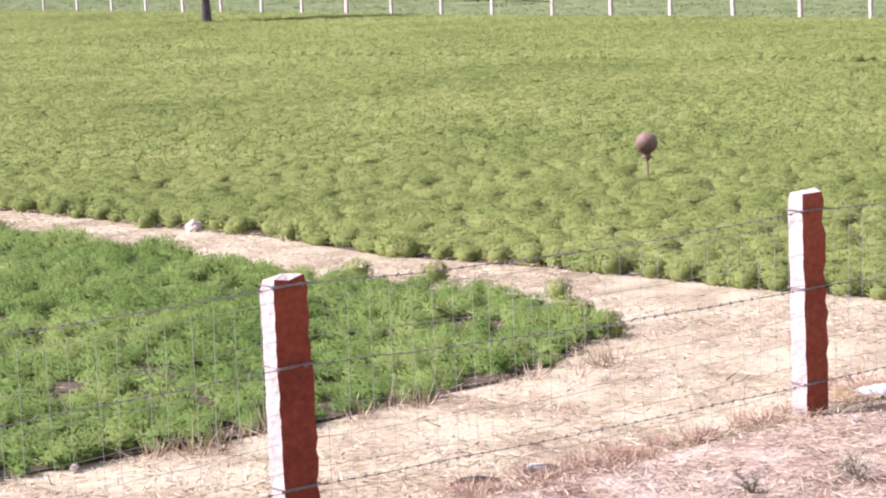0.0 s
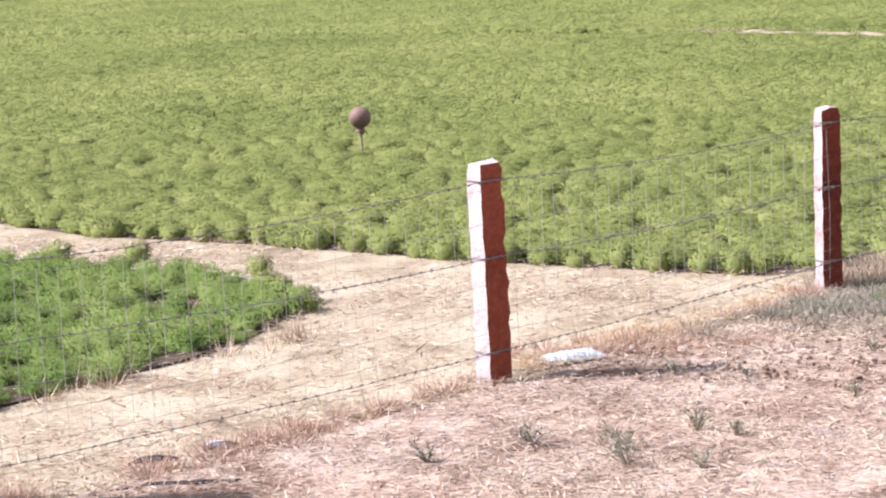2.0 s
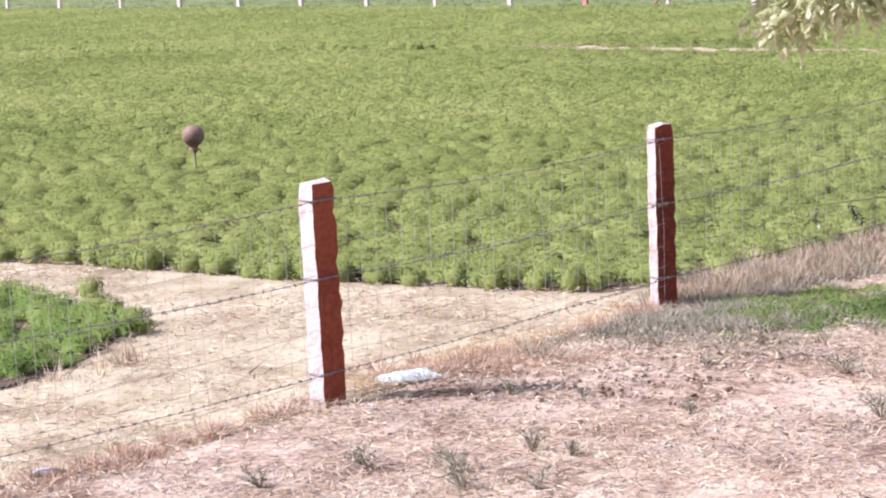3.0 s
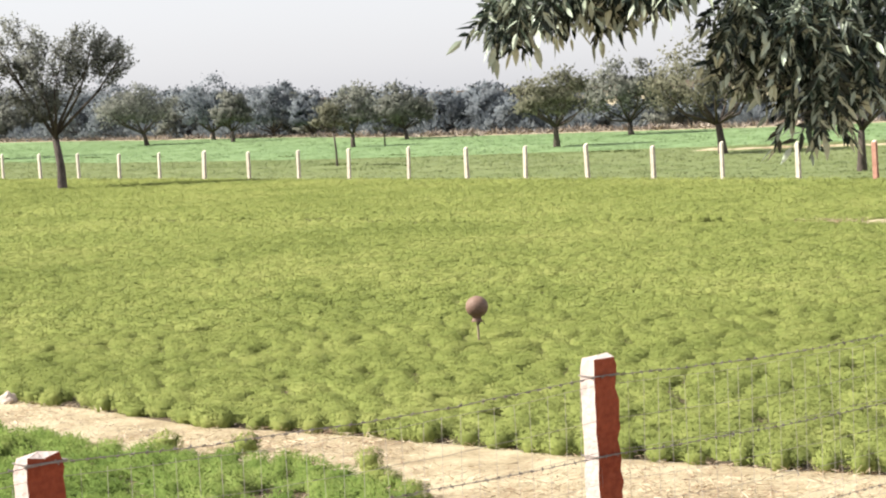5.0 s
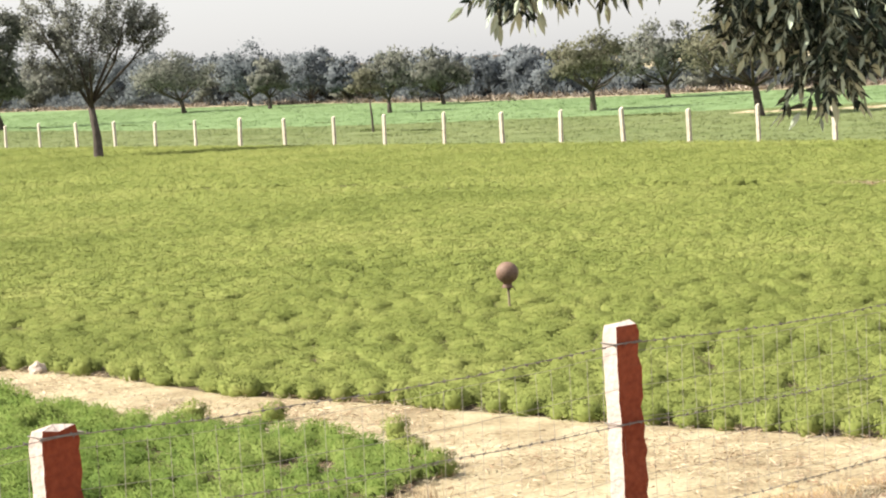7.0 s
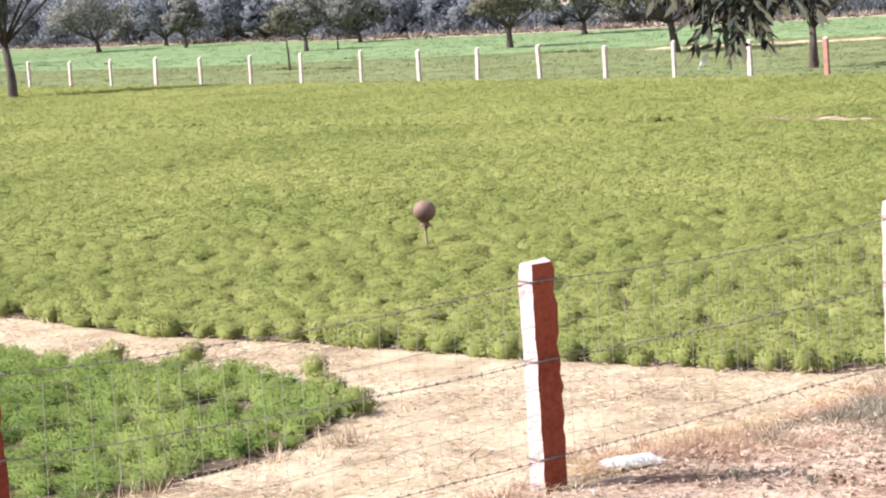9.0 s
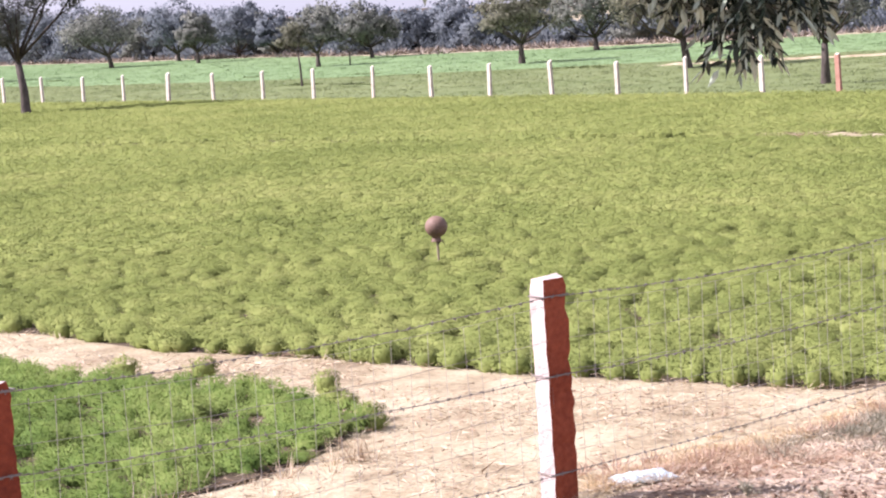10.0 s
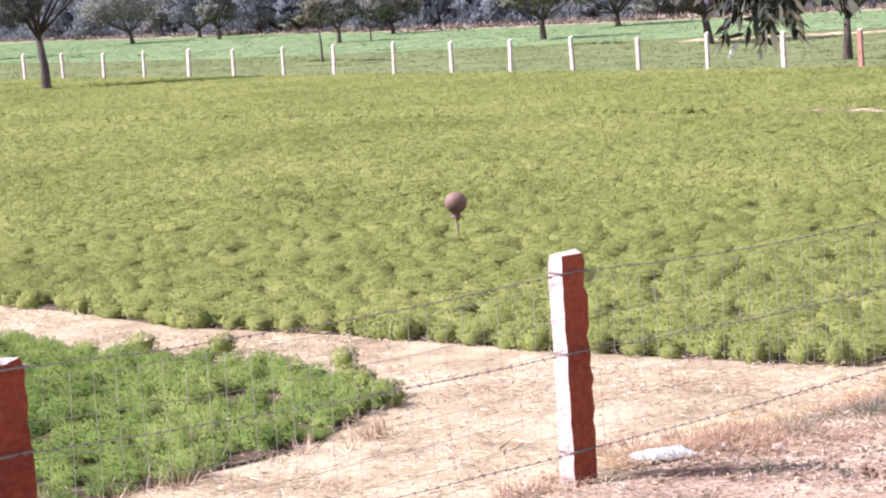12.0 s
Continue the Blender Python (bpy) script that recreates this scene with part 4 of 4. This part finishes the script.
        q = np.stack([p - t * wd, p + t * wd, p + d * ln], 1)
        if gap:
            m = q.mean(1)
            q = q[~((np.abs(m[:, 0] - gap[0]) < gap[1]) & (np.abs(m[:, 2] - gap[2]) < gap[3]))]
        tris.append(q.reshape(-1, 3))
        away = q.reshape(-1, 3) - c
        away = away / (np.linalg.norm(away, axis=1, keepdims=True) + 1e-6) + 1.1 * (c - heart) / np.linalg.norm(c - heart) + r.normal(0, 0.25, away.shape)
        soft.append(away / np.linalg.norm(away, axis=1, keepdims=True))
    v = np.concatenate(tris)
    raw("crown", v, facing(v, np.arange(len(v)).reshape(-1, 3)), mat, e, normals=np.concatenate(soft))
    return e


tree("khejri_tree", "spreading grey-green khejri tree standing in the crop", (-15.9, 91.0), 6.8, 5.9, M_KHEJRI, 3, fork=0.3, lobes=400, leaves=30, leaf=0.1, lean=-0.1, trunk_r=0.15, off=0.0, tight=0.022, spur=0.6,
     masses=((-1.5, 5.55, 1.2, 1.1), (-1.75, 4.35, 0.95, 0.85), (1.2, 5.3, 1.05, 1.0), (2.15, 4.9, 0.75, 0.8), (-0.2, 4.7, 1.4, 1.2), (-0.2, 4.5, 1.5, 1.3), (-0.7, 3.35, 0.9, 0.6)))
tree("field_tree", "tall grey-green tree with a bushy open crown", (-33.4, 153.8), 8.4, 6.4, M_KHEJRI, 12, fork=0.16, lobes=120, leaves=95, leaf=0.19, off=-0.9, tight=0.05, gap=(-0.28, 0.36, 5.3, 0.72),
     masses=((-1.95, 6.4, 1.9, 1.5), (-1.5, 6.7, 1.5, 1.4), (0.85, 6.5, 1.1, 1.2), (0.0, 4.2, 1.6, 1.6), (0.3, 2.9, 1.3, 1.0)))
tree("small_tree", "small round olive tree in the pasture", (-38.5, 159.9), 4.2, 3.1, M_OLIVE, 13, fork=0.2)
tree("edge_tree", "dark bushy tree at the field's edge", (-55.1, 216.9), 6.2, 5.4, M_HAZETREE, 14, fork=0.12)
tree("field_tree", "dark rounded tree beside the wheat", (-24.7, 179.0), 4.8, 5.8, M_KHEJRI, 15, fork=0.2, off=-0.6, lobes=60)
tree("edge_tree", "broad haze-tinted tree behind the wheat", (-20.8, 190), 5.4, 5.2, M_HAZETREE, 16, fork=0.12, lobes=60)
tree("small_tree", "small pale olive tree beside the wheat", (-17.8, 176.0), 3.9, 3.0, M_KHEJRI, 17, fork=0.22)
tree("edge_tree", "haze-tinted rounded tree behind the wheat", (-15.7, 188.0), 4.1, 4.3, M_HAZETREE, 18, fork=0.1)
tree("edge_tree", "haze-tinted small tree behind the wheat", (-12.1, 180.0), 3.6, 2.9, M_HAZETREE, 19, fork=0.12)
tree("field_tree", "sparse spiky tree beyond the fence", (-7.0, 140.2), 3.9, 2.8, M_KHEJRI, 20, fork=0.2, open_top=0.6, leaves=50)
tree("thin_tree", "thin crooked sapling with a round olive crown", (-6.0, 105.1), 2.95, 1.75, M_OLIVE, 21, fork=0.52, lobes=26, leaves=60, leaf=0.12, trunk_r=0.045, off=-0.3)
tree("thin_tree", "tiny bare sapling beyond the fence", (-5.1, 140.1), 1.7, 1.3, M_OLIVE, 22, fork=0.45, lobes=10, leaves=22, leaf=0.12, trunk_r=0.04)
tree("field_tree", "pale grey-green tree at the wheat's edge", (-4.2, 156.0), 3.6, 4.0, M_KHEJRI, 23, fork=0.2, off=-0.4)
tree("edge_tree", "haze-tinted tree behind the wheat", (-1.9, 166.0), 3.3, 3.8, M_HAZETREE, 24, fork=0.1)
tree("edge_tree", "haze-tinted tree behind the wheat", (1.6, 165.0), 2.9, 3.4, M_HAZETREE, 25, fork=0.1)
tree("field_tree", "dark-trunked olive tree in the wheat", (4.4, 119.6), 4.4, 3.9, M_OLIVE, 26, fork=0.24, lobes=64, leaves=80, leaf=0.17, off=-0.15)
tree("field_tree", "grey-green tree behind the wheat", (9.5, 138.6), 4.6, 4.9, M_KHEJRI, 27, fork=0.16, off=-0.2, lobes=60)
tree("field_tree", "tall dark tree beside the pale bund", (10.4, 97.4), 5.2, 4.6, M_OLIVE, 28, fork=0.24, lobes=70, leaves=90, leaf=0.15, trunk_r=0.17, off=-0.5)
tree("field_tree", "forked tree close behind the far fence", (12.3, 74.4), 4.4, 3.2, M_KHEJRI, 29, fork=0.3, lobes=44, leaves=80, leaf=0.13, trunk_r=0.13)
tree("edge_tree", "dusky tree at the field's edge", (26.2, 127.5), 3.8, 3.3, M_KHEJRI, 30, fork=0.2)
tree("edge_tree", "low haze-tinted tree at the field's edge", (30.8, 141.0), 2.3, 2.8, M_HAZETREE, 31, fork=0.12)
tree("edge_tree", "dusky tree at the field's edge", (33.0, 138.6), 3.1, 3.8, M_HAZETREE, 32, fork=0.12)
tree("edge_tree", "dusky tree at the field's edge", (36.8, 136.0), 2.9, 3.6, M_HAZETREE, 33, fork=0.12)

# the wood behind the fields
r = random.Random(77)
for k in range(130):
    x = -98 + 150 * (k + r.uniform(-0.3, 0.3)) / 130
    deep = r.choice((2, 5, 9, 15, 24))
    y = float(wood_y(x)) + deep
    h = float(np.interp(x, [-65, -27, -13, -2, 6, 17, 50], [6.2, 4.4, 3.7, 3.2, 2.8, 2.5, 2.6])) * r.uniform(0.58, 1.12) + 0.02 * deep
    tree("wood_tree", "hazy dusky tree in the far wood", (x, y), h, h * r.uniform(0.95, 1.6), r.choice((M_HAZETREE, M_HAZETREE, M_KHEJRI)), 200 + k, fork=0.02, lobes=44, leaves=76, leaf=0.26, vee=0.02, group="trees of the far wood")
rng = np.random.default_rng(41)
n = 900
x = rng.uniform(-98, 55, n)
y = wood_y(x) - 1.0 + rng.normal(0, 1.6, n)
BRUSH_T = [strokes(rng, 26, 0.7, 0.4, 0.5, 0.13) for _ in range(5)]
v, f = scatter(BRUSH_T, rng, np.stack([x, y], -1), 0.05, rng.uniform(0.5, 1.2, n), rng.uniform(0.15, 0.7, n))
tagged(raw("thorn_brush", v, f, M_BRUSH), "low bank of dry brown thorn brush before the wood", "brush", kind="stuff")
n = 2200
x = rng.uniform(-105, 65, n)
y = wood_y(x) + 5 + rng.normal(0, 2.6, n)
SHRUB_T = [strokes(rng, 60, 0.9, 1.3, 0.4, 0.17) for _ in range(5)]
v, f = scatter(SHRUB_T, rng, np.stack([x, y], -1), 0.05, rng.uniform(0.7, 1.5, n), rng.uniform(0.5, 1.15, n))
tagged(raw("undergrowth", v, f, M_HAZETREE), "haze-tinted undergrowth between the far trees", "shrubs", kind="stuff")
# uneven grass over the pasture and the wheat
TUFT_T = [strokes(rng, 12, 0.3, 0.05, 0.06, 0.045) for _ in range(6)]
pts = np.stack([rng.uniform(-60, 26, 50000), rng.uniform(62, 215, 50000)], -1)
edge_y = np.interp(pts[:, 0], [-44, -20.5, -5.2, 5.3, 30], [172, 131, 115.3, 109.6, 101])
pasture = (pts[:, 1] > far_fence_y(pts[:, 0]) + 0.4) & (pts[:, 1] < edge_y) & (np.abs(pts[:, 0]) < 0.32 * pts[:, 1])
p = pts[pasture][:9000]
v, f, nm = scatter(TUFT_T, rng, p, 0.02, rng.uniform(0.6, 1.5, len(p)), rng.uniform(0.2, 0.8, len(p)), heart=-0.6)
tagged(raw("pasture_grass", v, f, M_MEADOW, normals=nm), "short dull green grass tufts over the pasture", "grass", kind="stuff")
p = pts[(pts[:, 1] > edge_y) & (pts[:, 1] < wood_y(pts[:, 0]) - 5) & (np.abs(pts[:, 0]) < 0.32 * pts[:, 1])][:8000]
v, f, nm = scatter(TUFT_T, rng, p, 0.028, rng.uniform(0.8, 1.8, len(p)), rng.uniform(0.2, 0.8, len(p)), heart=-0.6)
tagged(raw("wheat_blades", v, f, M_WHEAT, normals=nm), "young wheat blades in bright green drifts", "wheat", kind="stuff")

# white temple spire behind the trees
temple = empty("temple", pose(-71.3, 330, 0), "slender white temple spire rising behind the trees", "temple")
raw("spire", *lathe([(0.8, 4.5), (0.78, 5.4), (0.68, 6.5), (0.5, 7.6), (0.3, 8.6), (0.2, 8.9), (0.26, 9.1), (0.12, 9.4), (0.04, 10.2), (0.0, 10.3)], 12), M_PLASTER, temple)
raw("hall", *lathe([(1.5, 0.0), (1.5, 3.8), (1.65, 3.9), (1.65, 4.1), (1.2, 4.3), (0.8, 4.5)], 4), M_PLASTER, temple)


# ---- neem tree whose boughs hang into the view ----
def neem_leaf(seed, pairs=7, length=0.22, size=0.053, plump=0.92):
    """A pinnate leaf: a drooping stalk with pairs of curved lance-shaped leaflets, along -z from its origin."""
    r = random.Random(seed)
    verts, faces = [], []
    sway = r.uniform(-0.25, 0.25)

    def at(u):
        return Vector((sway * length * u * u, 0.12 * length * math.sin(u * 3), -length * u))

    v, f = tube([at(i / 5) for i in range(6)], [0.0016] * 5 + [0.0008], 3)
    verts, faces = list(v), list(f)
    todo = [(0.18 + 0.8 * i / pairs, s) for i in range(pairs) for s in (-1, 1)] + [(1.0, 0)]
    for u, s in todo:
        p = at(u)
        d = Vector((s * r.uniform(0.55, 0.95), r.uniform(-0.35, 0.35), -r.uniform(0.45, 0.9))).normalized()
        if s == 0:
            d = Vector((0.1, 0, -1))
        nrm = d.cross(Vector((r.uniform(-0.9, 0.9), r.uniform(-0.9, 0.9), 0.75))).normalized()
        up = nrm.cross(d).normalized()
        ln = size * r.uniform(0.75, 1.15)
        wd = ln * r.uniform(0.17, 0.22) * plump
        o = len(verts)
        for q, k, drop in ((0.0, 0.15, 0), (0.3, 1.0, 0.0), (0.65, 0.8, 0.06), (1.0, 0.0, 0.17)):
            c = p + d * ln * q + Vector((0, 0, -drop * ln)) + nrm * s * 0.12 * ln * q * q
            if k:
                verts += [c - nrm * wd * k, c + up * wd * 0.35 * k, c + nrm * wd * k]
            else:
                verts.append(c)
        for i in range(2):
            a, b = o + 3 * i, o + 3 * i + 3
            faces += [(a, a + 1, b + 1, b), (a + 1, a + 2, b + 2, b + 1)]
        faces += [(o + 6, o + 7, o + 9), (o + 7, o + 8, o + 9)]
    return verts, faces


def bough(tree_ob, points, radii, leaves, meshes, seed, spread=0.5, start=0.15, inv=None):
    """A twig under the tree, with its leaves as parts below it."""
    r = random.Random(seed)
    ob = raw("branch", *tube(points, radii, 6, 0.08, r), M_TWIG, tree_ob)
    deep = 0.22 if leaves > 8 else 0.02
    pts = [Vector(p) for p in points]
    for k in range(leaves):
        u = (start + (1 - start) * (k + r.uniform(0, 0.8)) / leaves) * (len(pts) - 1)
        i = min(int(u), len(pts) - 2)
        p = pts[i].lerp(pts[i + 1], u - i)
        leaf = new("leaf", r.choice(meshes))
        leaf.parent = ob
        leaf.matrix_local = pose(p.x + r.uniform(-0.03, 0.03), p.y + r.uniform(-deep, deep), p.z, r.uniform(-38, 38) * spread * 2, r.uniform(-42, 42) * spread * 2, r.uniform(0, 360)) @ Matrix.Scale(r.uniform(0.75, 1.15) * (1 if leaves > 8 else 0.4), 4)
    return ob


def leaf_meshes(mat, seeds, **kw):
    out = []
    for s in seeds:
        v, f = neem_leaf(s, **kw)
        me = bpy.data.meshes.new("leaf")
        me.from_pydata([tuple(q) for q in v], [], f)
        me.materials.append(mat)
        out.append(me)
    return out


NX, NY = 5.6, 8.4
neem = empty("neem_tree", pose(NX, NY, 0), "neem tree with drooping glossy leaf sprays, glints in their colour, on long boughs", "tree")
off = Vector((NX, NY, 0))


def rel(pts):
    return [Vector(p) - off for p in pts]


r = random.Random(4)
raw("trunk", *tube(rel([(NX, NY, -0.3), (NX, NY, 0.1), (NX + 0.1, NY, 1.6), (NX, NY + 0.05, 3.2), (NX - 0.2, NY + 0.1, 4.6)]), [0.3, 0.24, 0.19, 0.17, 0.13], 12, 0.08, r), M_BARK, neem)
raw("limb", *tube(rel([(NX - 0.1, NY + 0.05, 4.0), (4.2, 8.6, 4.6), (2.6, 8.75, 4.5), (1.4, 8.85, 4.15), (0.6, 8.85, 3.85), (0.1, 8.85, 3.66)]), [0.1, 0.07, 0.05, 0.034, 0.018, 0.008], 8, 0.08, r), M_BARK, neem)
NEEM_LEAVES = leaf_meshes(M_NEEM, range(1, 8))
# rounder leaflets for the sprays whose sunlit look is coloured in
SUNLIT_LEAVES = leaf_meshes(M_NEEM_SUNLIT, range(11, 16), pairs=5, length=0.14, size=0.042, plump=1.8)
SPRAYS = [
    ([(0.9, 8.85, 3.98), (0.6, 8.8, 3.78), (0.3, 8.8, 3.64), (0.08, 8.8, 3.56)], 111, NEEM_LEAVES, 1),
    ([(1.0, 8.85, 4.0), (0.62, 8.9, 3.7), (0.36, 8.95, 3.6)], 86, NEEM_LEAVES, 2),
    ([(0.95, 8.7, 3.98), (0.72, 8.7, 3.72), (0.55, 8.72, 3.64)], 66, NEEM_LEAVES, 3),
    ([(1.3, 8.85, 4.1), (1.02, 8.8, 3.78), (0.92, 8.8, 3.55), (0.9, 8.8, 3.4)], 77, NEEM_LEAVES, 4),
    ([(1.5, 8.85, 4.15), (1.2, 8.8, 3.85), (1.08, 8.75, 3.52), (1.05, 8.75, 3.29)], 86, NEEM_LEAVES, 5),
    ([(1.6, 8.85, 4.2), (1.32, 8.75, 3.8), (1.2, 8.75, 3.42), (1.16, 8.75, 3.15)], 91, NEEM_LEAVES, 6),
    ([(1.7, 8.9, 4.2), (1.48, 8.85, 3.85), (1.36, 8.85, 3.45), (1.34, 8.85, 3.24)], 81, NEEM_LEAVES, 7),
    ([(2.6, 8.75, 4.5), (2.25, 8.5, 3.6), (2.06, 8.4, 3.0), (2.0, 8.4, 2.78)], 44, SUNLIT_LEAVES, 8),
    ([(2.7, 8.7, 4.5), (2.4, 8.45, 3.5), (2.2, 8.42, 2.95), (2.12, 8.42, 2.82)], 42, SUNLIT_LEAVES, 9),
    ([(2.9, 8.7, 4.5), (2.5, 8.5, 3.55), (2.34, 8.45, 3.0), (2.26, 8.45, 2.86)], 40, SUNLIT_LEAVES, 10),
    ([(2.9, 8.6, 3.6), (2.62, 8.5, 2.6), (2.42, 8.49, 2.12), (2.1, 8.49, 2.1)], 7, NEEM_LEAVES, 11),
]
for pts_, n, meshes, seed in SPRAYS:
    rad = [0.012, 0.008, 0.005, 0.003][: len(pts_)] if n > 8 else [0.006, 0.004, 0.002, 0.0012]
    bough(neem, rel(pts_), rad, n, meshes, seed, 0.5, 0.45)
